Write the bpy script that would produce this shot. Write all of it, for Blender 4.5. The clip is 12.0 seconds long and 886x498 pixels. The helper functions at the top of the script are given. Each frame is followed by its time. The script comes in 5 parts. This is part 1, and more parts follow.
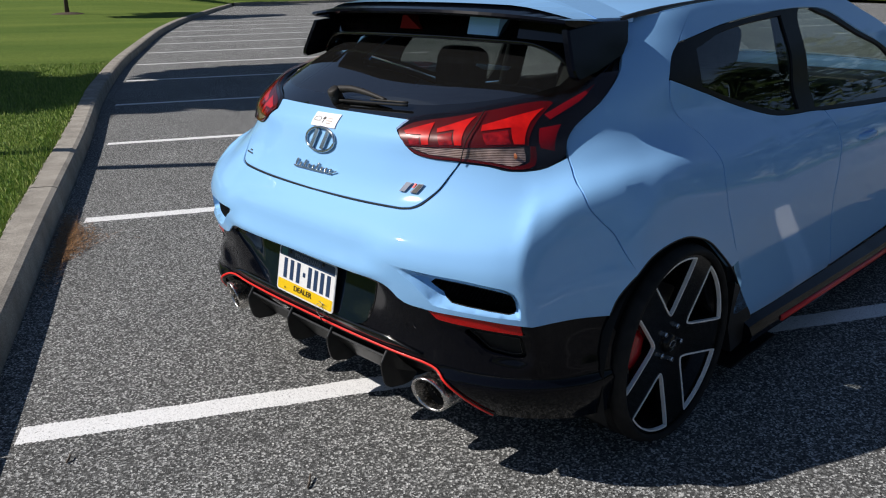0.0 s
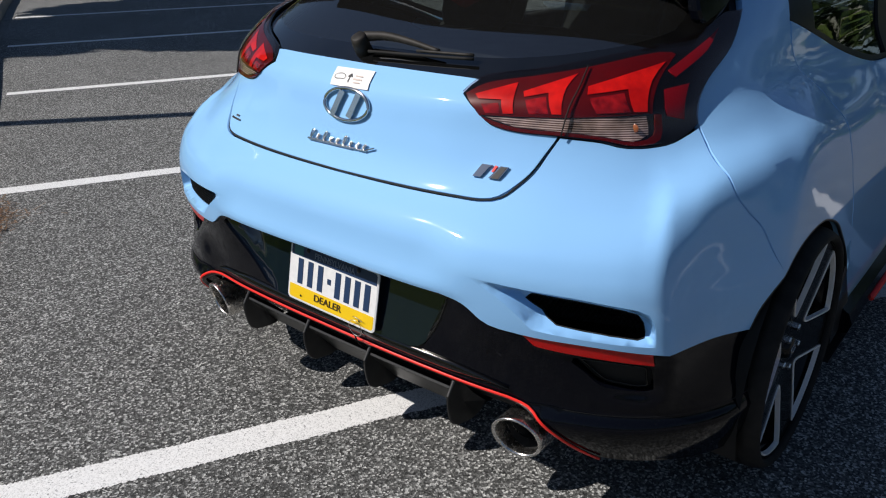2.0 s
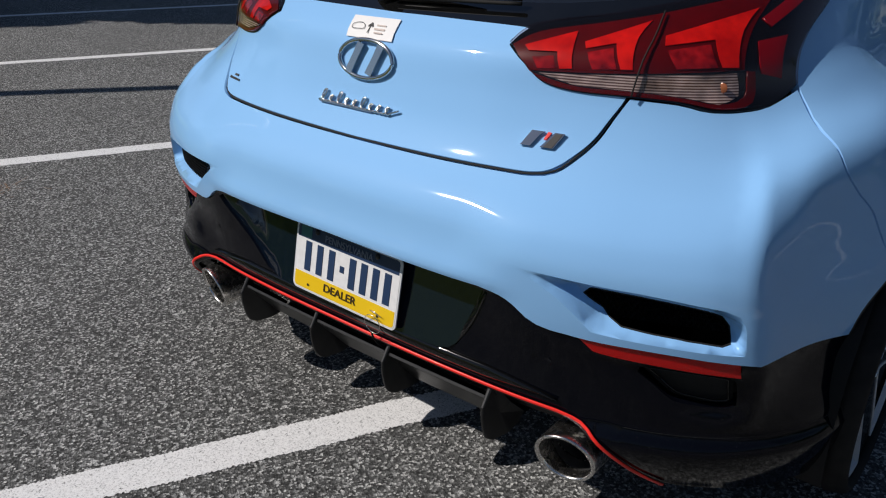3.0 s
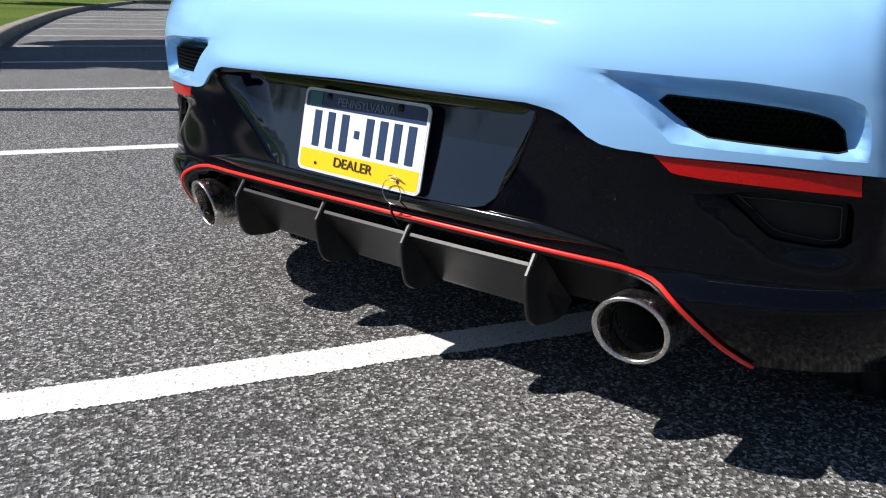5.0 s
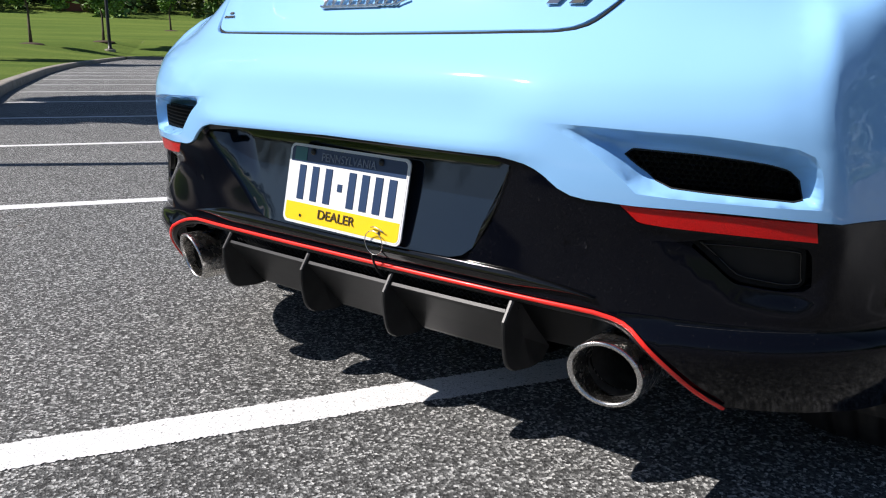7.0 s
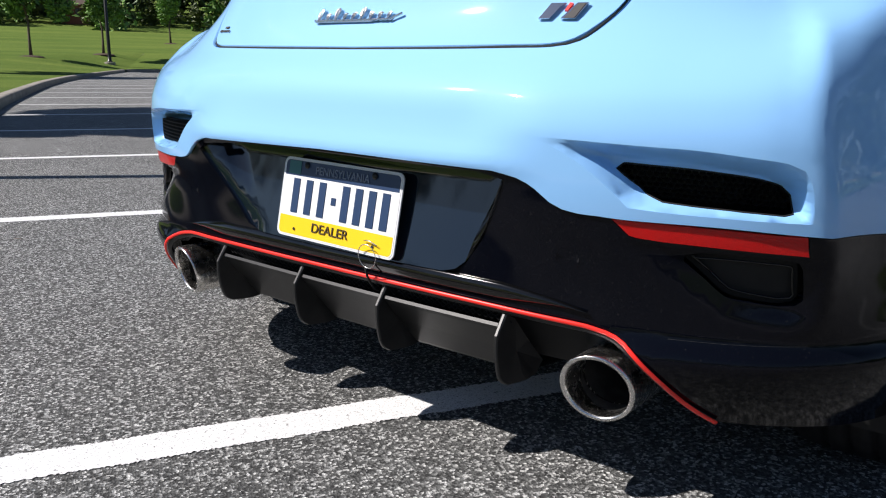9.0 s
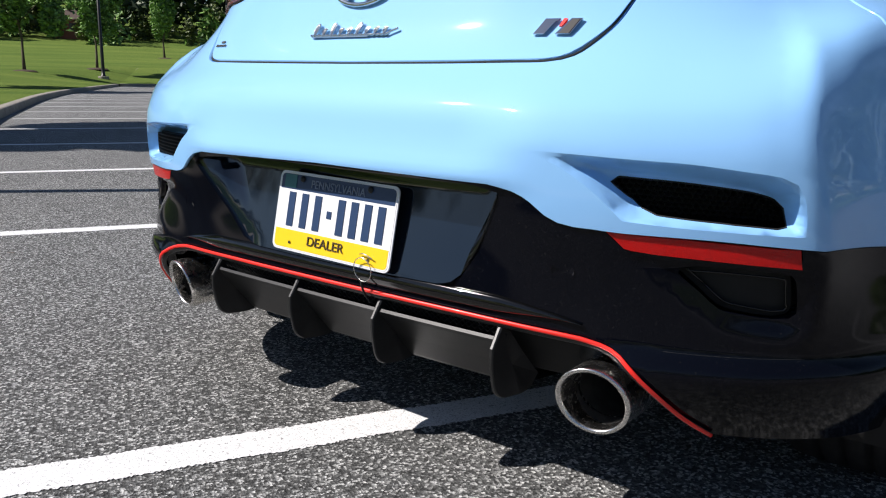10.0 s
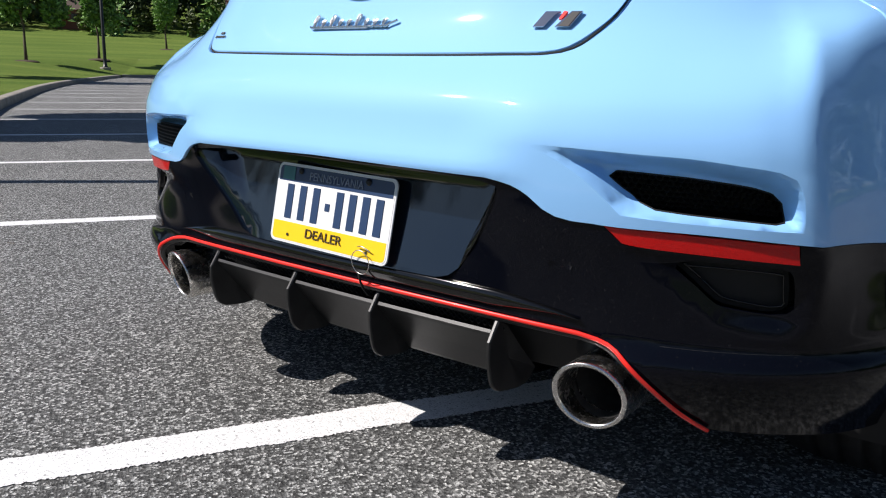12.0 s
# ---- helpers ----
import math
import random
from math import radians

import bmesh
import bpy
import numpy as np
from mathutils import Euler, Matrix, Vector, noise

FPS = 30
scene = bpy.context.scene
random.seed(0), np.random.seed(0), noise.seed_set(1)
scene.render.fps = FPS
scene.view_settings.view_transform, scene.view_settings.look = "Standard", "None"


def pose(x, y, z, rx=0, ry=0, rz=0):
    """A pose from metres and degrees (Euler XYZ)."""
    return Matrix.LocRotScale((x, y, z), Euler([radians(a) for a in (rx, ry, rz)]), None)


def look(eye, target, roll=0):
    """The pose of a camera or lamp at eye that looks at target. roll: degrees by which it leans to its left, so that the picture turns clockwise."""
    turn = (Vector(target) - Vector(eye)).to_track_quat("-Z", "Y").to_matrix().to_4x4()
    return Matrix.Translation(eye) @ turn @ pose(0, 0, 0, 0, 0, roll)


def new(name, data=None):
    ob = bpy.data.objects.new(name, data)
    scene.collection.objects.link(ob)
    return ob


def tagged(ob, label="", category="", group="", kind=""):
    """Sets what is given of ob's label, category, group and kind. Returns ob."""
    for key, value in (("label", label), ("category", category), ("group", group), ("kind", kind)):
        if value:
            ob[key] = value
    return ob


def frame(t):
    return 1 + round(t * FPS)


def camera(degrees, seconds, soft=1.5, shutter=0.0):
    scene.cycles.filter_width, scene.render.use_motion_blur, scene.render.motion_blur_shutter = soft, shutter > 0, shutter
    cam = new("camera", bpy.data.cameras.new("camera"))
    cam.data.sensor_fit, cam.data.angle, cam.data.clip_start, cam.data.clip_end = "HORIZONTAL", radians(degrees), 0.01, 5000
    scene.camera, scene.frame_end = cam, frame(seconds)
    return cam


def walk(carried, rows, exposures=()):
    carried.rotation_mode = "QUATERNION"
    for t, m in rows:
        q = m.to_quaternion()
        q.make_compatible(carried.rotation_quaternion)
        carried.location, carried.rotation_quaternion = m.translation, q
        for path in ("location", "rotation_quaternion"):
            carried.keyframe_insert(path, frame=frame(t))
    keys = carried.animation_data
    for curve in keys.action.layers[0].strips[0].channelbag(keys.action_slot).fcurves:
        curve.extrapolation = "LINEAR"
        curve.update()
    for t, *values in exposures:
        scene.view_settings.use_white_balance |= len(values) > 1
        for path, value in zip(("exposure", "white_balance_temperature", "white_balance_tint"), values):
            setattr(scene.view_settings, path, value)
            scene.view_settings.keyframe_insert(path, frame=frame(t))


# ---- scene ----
cam = camera(59.0, 12.0, soft=1.15)
PATH = [
    (0, (-0.194, -2.389, 1.37), (0.284, -0.561, 0.715), -1.2),
    (0.5, (-0.251, -2.208, 1.333), (0.245, -0.423, 0.581), 0.6),
    (1, (-0.268, -2.04, 1.328), (0.241, -0.266, 0.557), 0.6),
    (1.5, (-0.304, -1.9, 1.336), (0.241, -0.149, 0.537), 0.7),
    (2, (-0.402, -1.735, 1.335), (0.265, -0.033, 0.524), -0.8),
    (2.5, (-0.402, -1.606, 1.313), (0.326, 0.065, 0.49), 0.0),
    (3, (-0.376, -1.469, 1.217), (0.29, 0.217, 0.372), 0.1),
    (3.5, (-0.38, -1.363, 1.013), (0.337, 0.34, 0.247), -0.5),
    (3.7, (-0.39, -1.326, 0.956), (0.324, 0.363, 0.158), 0.0),
    (5.3, (-0.408, -1.387, 0.711), (0.31, 0.39, 0.14), 1.5),
    (5.5, (-0.411, -1.395, 0.718), (0.315, 0.385, 0.165), 1.5),
    (6, (-0.401, -1.414, 0.73), (0.333, 0.378, 0.23), 1.1),
    (6.5, (-0.394, -1.421, 0.73), (0.341, 0.373, 0.238), 1.0),
    (7, (-0.404, -1.42, 0.734), (0.34, 0.371, 0.244), 0.9),
    (7.5, (-0.396, -1.423, 0.73), (0.336, 0.377, 0.258), 0.9),
    (9.5, (-0.395, -1.425, 0.738), (0.361, 0.371, 0.289), 0.9),
    (10, (-0.4, -1.427, 0.736), (0.367, 0.371, 0.312), 1.0),
    (10.5, (-0.402, -1.429, 0.735), (0.382, 0.361, 0.311), 1.7),
    (11, (-0.394, -1.432, 0.735), (0.385, 0.356, 0.294), 1.5),
    (11.5, (-0.391, -1.432, 0.735), (0.39, 0.356, 0.298), 1.5),
    (12, (-0.394, -1.427, 0.735), (0.369, 0.368, 0.295), 1.4),
]
walk(cam, [(t, look(eye, target, roll)) for t, eye, target, roll in PATH],
     exposures=[(0, 0.02, 6400, 13), (1.0, 0.03, 6440, 13), (2.5, -0.28, 6410, 13), (3.0, -0.44, 6430, 14), (3.5, -0.41, 6420, 14), (5.3, 0.48, 6380, 15), (12, 0.37, 6380, 15)])

# ---- light ----
SUN_ELEVATION, SHADOW_TOWARDS = 43.5, -12.2
world = bpy.data.worlds.new("world")
scene.world = world
world.use_nodes = True
_n = world.node_tree.nodes
_sky = _n.new("ShaderNodeTexSky")
_sky.sky_type, _sky.sun_disc = "NISHITA", False
_sky.sun_elevation, _sky.sun_rotation = radians(SUN_ELEVATION), radians(270 + SHADOW_TOWARDS * -1)
_sky.air_density, _sky.dust_density, _sky.ozone_density = 1.0, 0.3, 3.0
world.node_tree.links.new(_sky.outputs[0], _n["Background"].inputs[0])
_n["Background"].inputs[1].default_value = 0.056
_lamp = bpy.data.lights.new("sun", "SUN")
_lamp.energy, _lamp.angle, _lamp.color = 4.9, radians(0.53), (1.0, 0.955, 0.88)
sun = new("sun", _lamp)
_a, _e = radians(SHADOW_TOWARDS), radians(SUN_ELEVATION)
SUN_WAY = Vector((math.cos(_a) * math.cos(_e), math.sin(_a) * math.cos(_e), -math.sin(_e)))
sun.rotation_euler = SUN_WAY.to_track_quat("-Z", "Y").to_euler()
sun.location = (-8, 0, 9)


# ---- materials ----
class Mat:
    """A node material with a principled surface, built step by step."""

    def __init__(self, name, colour=(0.5, 0.5, 0.5), rough=0.5, metal=0.0, coat=0.0, coat_rough=0.03, spec=0.5):
        self.m = bpy.data.materials.new(name)
        self.m.use_nodes = True
        self.t = self.m.node_tree
        self.b = self.t.nodes["Principled BSDF"]
        self.put("Base Color", (*colour, 1)), self.put("Roughness", rough), self.put("Metallic", metal)
        self.put("Coat Weight", coat), self.put("Coat Roughness", coat_rough), self.put("Specular IOR Level", spec)

    def put(self, key, value):
        self.b.inputs[key].default_value = value

    def node(self, kind, **values):
        n = self.t.nodes.new("ShaderNode" + kind)
        for k, v in values.items():
            n.inputs[k.replace("_", " ")].default_value = v
        return n

    def link(self, a, b):
        self.t.links.new(a, b)

    def coords(self, kind="Object", scale=(1, 1, 1)):
        c = self.node("TexCoord")
        m = self.node("Mapping", Scale=scale)
        self.link(c.outputs[kind], m.inputs[0])
        return m.outputs[0]

    def noise(self, scale, detail=4.0, rough=0.55, kind="Object", stretch=(1, 1, 1)):
        n = self.node("TexNoise", Scale=scale, Detail=detail, Roughness=rough)
        self.link(self.coords(kind, stretch), n.inputs["Vector"])
        return n.outputs[0]

    def voronoi(self, scale, feature="F1", kind="Object", out=0):
        n = self.node("TexVoronoi", Scale=scale)
        n.feature = feature
        self.link(self.coords(kind), n.inputs["Vector"])
        return n.outputs[out]

    def ramp(self, source, stops):
        r = self.node("ValToRGB")
        e = r.color_ramp.elements
        while len(e) < len(stops):
            e.new(0.5)
        for el, (at, c) in zip(e, stops):
            el.position, el.color = at, (*c, 1) if len(c) == 3 else c
        self.link(source, r.inputs[0])
        return r.outputs[0]

    def mix(self, a, b, factor, kind="MIX"):
        x = self.t.nodes.new("ShaderNodeMix")
        x.data_type, x.blend_type = "RGBA", kind
        for sock, v in ((x.inputs[6], a), (x.inputs[7], b), (x.inputs[0], factor)):
            if hasattr(v, "links"):
                self.link(v, sock)
            else:
                sock.default_value = v if not isinstance(v, tuple) else (*v, 1)
        return x.outputs[2]

    def colour(self, out):
        self.link(out, self.b.inputs["Base Color"])
        return self

    def rough(self, source, low, high):
        r = self.node("MapRange", To_Min=low, To_Max=high)
        self.link(source, r.inputs[0])
        self.link(r.outputs[0], self.b.inputs["Roughness"])
        return self

    def bump(self, source, strength, distance):
        b = self.node("Bump", Strength=strength, Distance=distance)
        self.link(source, b.inputs["Height"])
        self.link(b.outputs[0], self.b.inputs["Normal"])
        return self


def grey(v):
    return (v, v, v)


PAINT = Mat("blue_paint", (0.27, 0.55, 0.90), 0.5, coat=1.0, coat_rough=0.04, spec=0.06)
PAINT.colour(PAINT.mix((0.268, 0.54, 0.90), (0.288, 0.565, 0.92), PAINT.noise(900, 2)))
GLOSS = Mat("gloss_black", grey(0.003), 0.10, coat=0.5, coat_rough=0.02, spec=0.3)
GLOSS.colour(GLOSS.ramp(GLOSS.noise(420, 2, 0.7), [(0.64, grey(0.003)), (0.76, grey(0.02))]))
DARKTRIM = Mat("satin_black_plastic", grey(0.02), 0.40, spec=0.45)
DARKTRIM.colour(DARKTRIM.ramp(DARKTRIM.noise(30, 5), [(0.3, grey(0.009)), (0.8, grey(0.020))])).bump(DARKTRIM.noise(1500, 2), 0.15, 0.0004)
# Bluish base tint stands for reflected sky; the pale specks are dust.
LOWBLACK = Mat("dusty_black_bumper", (0.002, 0.0025, 0.005), 0.10, spec=0.20)
LOWBLACK.colour(LOWBLACK.mix(LOWBLACK.ramp(LOWBLACK.noise(260, 3, 0.75), [(0.64, (0.002, 0.0025, 0.005)), (0.82, (0.09, 0.085, 0.078))]), (0.002, 0.0025, 0.005), LOWBLACK.noise(6, 3)))
# Blue in the base colour stands for sky mirrored in the black panel.
PIANO = Mat("sky_tinted_black_panel", (0.003, 0.007, 0.015), 0.06, coat=0.0, spec=0.8)
RED = Mat("red_pinstripe", (0.90, 0.028, 0.018), 0.35, coat=0.2)
LENS_RED = Mat("red_lens", (0.55, 0.005, 0.008), 0.3, spec=0.2)
LENS_RED.colour(LENS_RED.mix((0.10, 0.001, 0.002), (0.05, 0.001, 0.001), LENS_RED.noise(60, 2)))
LENS_BRIGHT = Mat("bright_red_lens", (0.55, 0.006, 0.012), 0.3, spec=0.2)
LENS_BRIGHT.colour(LENS_BRIGHT.ramp(LENS_BRIGHT.noise(30, 3), [(0.3, (0.42, 0.004, 0.003)), (0.7, (0.70, 0.012, 0.006))]))
LENS_CELL = Mat("lamp_cell_lens", (0.2, 0.003, 0.006), 0.2, coat=0.6, spec=0.2)
LENS_CELL.colour(LENS_CELL.ramp(LENS_CELL.noise(45, 2), [(0.35, (0.12, 0.002, 0.004)), (0.7, (0.42, 0.01, 0.012))]))
LENS_DARK = Mat("smoked_red_lens", (0.20, 0.003, 0.008), 0.2, spec=0.2)
LENS_CLEAR = Mat("clear_ribbed_lens", (0.55, 0.54, 0.52), 0.12, coat=1.0)
_ribs = LENS_CLEAR.node("TexWave", Scale=70.0, Distortion=0.4)
_ribs.bands_direction = "Z"
LENS_CLEAR.link(LENS_CLEAR.coords("Object"), _ribs.inputs["Vector"])
LENS_CLEAR.colour(LENS_CLEAR.mix(LENS_CLEAR.ramp(_ribs.outputs[0], [(0.25, (0.10, 0.06, 0.05)), (0.75, (0.62, 0.57, 0.53))]), LENS_CLEAR.ramp(LENS_CLEAR.noise(22, 2), [(0.35, grey(0.35)), (0.65, grey(1.1))]), 1.0, "MULTIPLY"))
REFLECTOR = Mat("red_reflector", (0.62, 0.008, 0.008), 0.3, coat=0.4, spec=0.2)
REFLECTOR.bump(REFLECTOR.voronoi(1000), 0.5, 0.001)
REFLECTOR.colour(REFLECTOR.ramp(REFLECTOR.voronoi(1000), [(0.1, (0.95, 0.012, 0.008)), (0.6, (0.42, 0.003, 0.003))]))
CHROME = Mat("chrome", grey(0.68), 0.12, metal=1.0)
STEEL = Mat("brushed_steel", (0.72, 0.70, 0.67), 0.25, metal=1.0)
STEEL.rough(STEEL.noise(90, 3), 0.16, 0.36)
SOOT = Mat("sooty_steel", grey(0.03), 0.55, metal=0.6)
SOOT.colour(SOOT.ramp(SOOT.noise(25, 5), [(0.3, grey(0.012)), (0.7, grey(0.07))]))
MACHINED = Mat("machined_alloy", (0.96, 0.95, 0.93), 0.30, metal=0.0)
WHEELBLACK = Mat("dark_alloy", grey(0.006), 0.24, coat=0.2, coat_rough=0.05, spec=0.15)
WHEELBLACK.colour(WHEELBLACK.ramp(WHEELBLACK.noise(40, 4), [(0.35, grey(0.004)), (0.8, grey(0.012))]))
RUBBER = Mat("tyre_rubber", grey(0.012), 0.75, spec=0.25)
RUBBER.colour(RUBBER.ramp(RUBBER.noise(25, 5), [(0.3, grey(0.009)), (0.75, (0.022, 0.021, 0.020))])).bump(RUBBER.noise(700, 3), 0.3, 0.0006)
CALIPER = Mat("red_caliper", (0.45, 0.01, 0.012), 0.35, coat=0.5)
IRON = Mat("brake_iron", (0.32, 0.30, 0.28), 0.4, metal=1.0)
# Near-black, with the shade of gaps and undersides put into the colour.
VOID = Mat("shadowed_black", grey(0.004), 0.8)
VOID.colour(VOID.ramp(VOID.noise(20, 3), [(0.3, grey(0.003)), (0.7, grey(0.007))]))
FABRIC = Mat("dark_seat_cloth", grey(0.03), 0.9)
FABRIC.colour(FABRIC.ramp(FABRIC.noise(12, 5), [(0.3, grey(0.018)), (0.7, grey(0.045))])).bump(FABRIC.noise(400, 2), 0.3, 0.001)
PAPER = Mat("white_paper", (0.82, 0.80, 0.78), 0.6)
PAPER.colour(PAPER.ramp(PAPER.noise(30, 3), [(0.2, (0.80, 0.78, 0.77)), (0.8, (0.88, 0.87, 0.85))]))
INK = Mat("dark_ink", (0.03, 0.028, 0.028), 0.6)
PLATEWHITE = Mat("white_plate_sheeting", (0.80, 0.80, 0.80), 0.35)
PLATEWHITE.colour(PLATEWHITE.ramp(PLATEWHITE.noise(80, 3), [(0.3, grey(0.76)), (0.7, grey(0.84))]))
PLATEYELLOW = Mat("yellow_plate_sheeting", (0.86, 0.56, 0.01), 0.35)
PLATENAVY = Mat("navy_plate_paint", (0.02, 0.045, 0.11), 0.35)
PLATEFRAME = Mat("pale_plate_edge", (0.72, 0.73, 0.75), 0.3, metal=0.1)


def glass_material(name, tint, gloss=0.02, least=0.10, dust=0.0):
    m = Mat(name)
    t = m.t
    clear, shine, face, mixer = m.node("BsdfTransparent"), m.node("BsdfGlossy"), m.node("LayerWeight"), m.node("MixShader")
    power, amount = m.node("Math"), m.node("MapRange", To_Min=least, To_Max=1.0)
    power.operation, power.inputs[1].default_value, face.inputs[0].default_value = "POWER", 5.0, 0.5
    m.link(face.outputs["Facing"], power.inputs[0]), m.link(power.outputs[0], amount.inputs[0])
    clear.inputs[0].default_value, shine.inputs["Roughness"].default_value = (*tint, 1), gloss
    m.link(amount.outputs[0], mixer.inputs[0]), m.link(clear.outputs[0], mixer.inputs[1]), m.link(shine.outputs[0], mixer.inputs[2])
    film, dusty = m.node("BsdfDiffuse"), m.node("MixShader")
    film.inputs[0].default_value, dusty.inputs[0].default_value = (0.6, 0.6, 0.6, 1), dust
    m.link(mixer.outputs[0], dusty.inputs[1]), m.link(film.outputs[0], dusty.inputs[2])
    m.link(dusty.outputs[0], t.nodes["Material Output"].inputs[0])
    return m


REARGLASS = glass_material("smoked_glass", (0.62, 0.66, 0.66), least=0.26, dust=0.010)
SIDEGLASS = glass_material("tinted_side_glass", (0.50, 0.57, 0.54))
FRIT = Mat("black_glass_border", grey(0.004), 0.05, coat=1.0, coat_rough=0.02, spec=0.7)
FRIT.colour(FRIT.ramp(FRIT.noise(12, 3), [(0.3, grey(0.003)), (0.7, grey(0.006))]))
WINDOWTRIM = Mat("dull_black_window_trim", grey(0.006), 0.45, spec=0.2)
WINDOWTRIM.colour(WINDOWTRIM.ramp(WINDOWTRIM.noise(30, 4), [(0.3, grey(0.004)), (0.7, grey(0.009))]))
WIPERBLACK = Mat("dull_black_wiper", grey(0.015), 0.6, spec=0.3)
WIPERBLACK.colour(WIPERBLACK.ramp(WIPERBLACK.noise(60, 3), [(0.3, (0.010, 0.009, 0.008)), (0.75, (0.030, 0.026, 0.022))]))
LAMPGLASS = glass_material("clear_lamp_lens", (0.96, 0.80, 0.78), least=0.035)
FRONTGLASS = glass_material("green_tinted_glass", (0.74, 0.82, 0.79))

ASPHALT = Mat("asphalt", grey(0.1), 0.85)
_grain = ASPHALT.voronoi(178, out=1)
_bw = ASPHALT.node("SeparateColor")
ASPHALT.link(_grain, _bw.inputs[0])
_stone = ASPHALT.ramp(_bw.outputs[0], [(0.0, (0.030, 0.030, 0.029)), (0.40, (0.103, 0.105, 0.102)), (0.68, (0.203, 0.206, 0.199)), (0.86, (0.51, 0.515, 0.50)), (1.0, (0.86, 0.865, 0.84))])
_fine = ASPHALT.ramp(ASPHALT.noise(380, 3, 0.7), [(0.36, grey(0.26)), (0.52, grey(1.04))])
_patch = ASPHALT.ramp(ASPHALT.noise(0.9, 5, 0.6), [(0.3, grey(0.73)), (0.72, grey(0.98))])
ASPHALT.colour(ASPHALT.mix(ASPHALT.mix(_stone, _fine, 1.0, "MULTIPLY"), _patch, 1.0, "MULTIPLY"))
ASPHALT.bump(ASPHALT.mix(ASPHALT.voronoi(178), ASPHALT.noise(400, 3), 0.5), 1.0, 0.006)
LINE = Mat("road_paint", grey(0.75), 0.6)
_worn = LINE.ramp(LINE.noise(95, 5, 0.75), [(0.345, grey(0.15)), (0.40, (0.88, 0.88, 0.87))])
LINE.colour(LINE.mix(_worn, LINE.ramp(LINE.noise(260, 4, 0.75), [(0.33, grey(0.22)), (0.42, grey(0.80)), (0.56, grey(1.0))]), 1.0, "MULTIPLY")).bump(LINE.noise(330, 3), 0.35, 0.003)
CONCRETE = Mat("kerb_concrete", (0.40, 0.37, 0.32), 0.9)
CONCRETE.colour(CONCRETE.mix(CONCRETE.ramp(CONCRETE.noise(5, 7, 0.65), [(0.3, (0.25, 0.225, 0.19)), (0.7, (0.47, 0.43, 0.37))]), CONCRETE.ramp(CONCRETE.noise(140, 3), [(0.35, grey(0.6)), (0.6, grey(1.0))]), 1.0, "MULTIPLY"))
CONCRETE.bump(CONCRETE.noise(120, 4), 0.5, 0.003)
LAWN = Mat("mown_lawn", (0.1, 0.2, 0.03), 0.95, spec=0.1)
_band = LAWN.ramp(LAWN.noise(0.35, 4, 0.55, "Object", (0.25, 1.0, 1)), [(0.35, (0.105, 0.170, 0.030)), (0.65, (0.165, 0.228, 0.045))])
LAWN.colour(LAWN.mix(_band, LAWN.ramp(LAWN.noise(16, 8, 0.8), [(0.32, grey(0.5)), (0.68, grey(1.2))]), 1.0, "MULTIPLY"))
LAWN.bump(LAWN.noise(60, 5, 0.7), 0.8, 0.03)
BLADE = Mat("grass_blade", (0.1, 0.22, 0.03), 0.6)
_rnd = BLADE.node("NewGeometry")
BLADE.colour(BLADE.ramp(_rnd.outputs["Random Per Island"], [(0.0, (0.12, 0.21, 0.03)), (0.6, (0.24, 0.36, 0.05)), (1.0, (0.40, 0.44, 0.12))]))
BARK = Mat("bark", (0.10, 0.075, 0.055), 0.9)
BARK.colour(BARK.ramp(BARK.noise(14, 6, 0.7, "Object", (1, 1, 0.2)), [(0.3, (0.05, 0.037, 0.028)), (0.7, (0.15, 0.115, 0.085))])).bump(BARK.noise(20, 5, 0.7, "Object", (1, 1, 0.2)), 0.8, 0.02)
IRONPOLE = Mat("black_pole_paint", grey(0.012), 0.4)
IRONPOLE.colour(IRONPOLE.ramp(IRONPOLE.noise(8, 4), [(0.3, grey(0.009)), (0.7, grey(0.02))]))


def leaf_material(name, dark, light):
    m = Mat(name, light, 0.55)
    g = m.node("NewGeometry")
    m.colour(m.ramp(g.outputs["Random Per Island"], [(0.0, dark), (0.7, light), (1.0, tuple(c * 1.35 for c in light))]))
    m.put("Subsurface Weight", 0.0)
    return m


LEAF = leaf_material("maple_leaf", (0.055, 0.125, 0.025), (0.165, 0.30, 0.06))
WOODLEAF = leaf_material("woodland_leaf", (0.011, 0.027, 0.009), (0.042, 0.076, 0.018))
BUSHLEAF = leaf_material("bush_leaf", (0.035, 0.055, 0.010), (0.085, 0.115, 0.020))
NEEDLE = leaf_material("dry_pine_needle", (0.10, 0.045, 0.015), (0.27, 0.14, 0.05))
BRICKWALL = Mat("distant_brick", (0.25, 0.09, 0.06), 0.9)
ROOFING = Mat("distant_roof_shingle", (0.10, 0.07, 0.06), 0.9)


# ---- building helpers ----
def link_mesh(name, verts, faces, mat, parent=None, label="", smooth=True, normals=None):
    me = bpy.data.meshes.new(name)
    me.from_pydata([tuple(v) for v in verts], [], faces)
    me.materials.append(mat.m)
    me.polygons.foreach_set("use_smooth", [smooth] * len(me.polygons))
    if normals is not None:
        me.normals_split_custom_set_from_vertices([tuple(v) for v in normals])
    me.update()
    ob = new(name, me)
    if parent:
        ob.parent = parent
    if label:
        tagged(ob, label)
    return ob


def part(name, bm, mat, parent=None, label="", smooth=False):
    me = bpy.data.meshes.new(name)
    bm.normal_update()
    bm.to_mesh(me)
    bm.free()
    me.materials.append(mat.m)
    me.polygons.foreach_set("use_smooth", [smooth] * len(me.polygons))
    ob = new(name, me)
    if parent:
        ob.parent = parent
    if label:
        tagged(ob, label)
    return ob


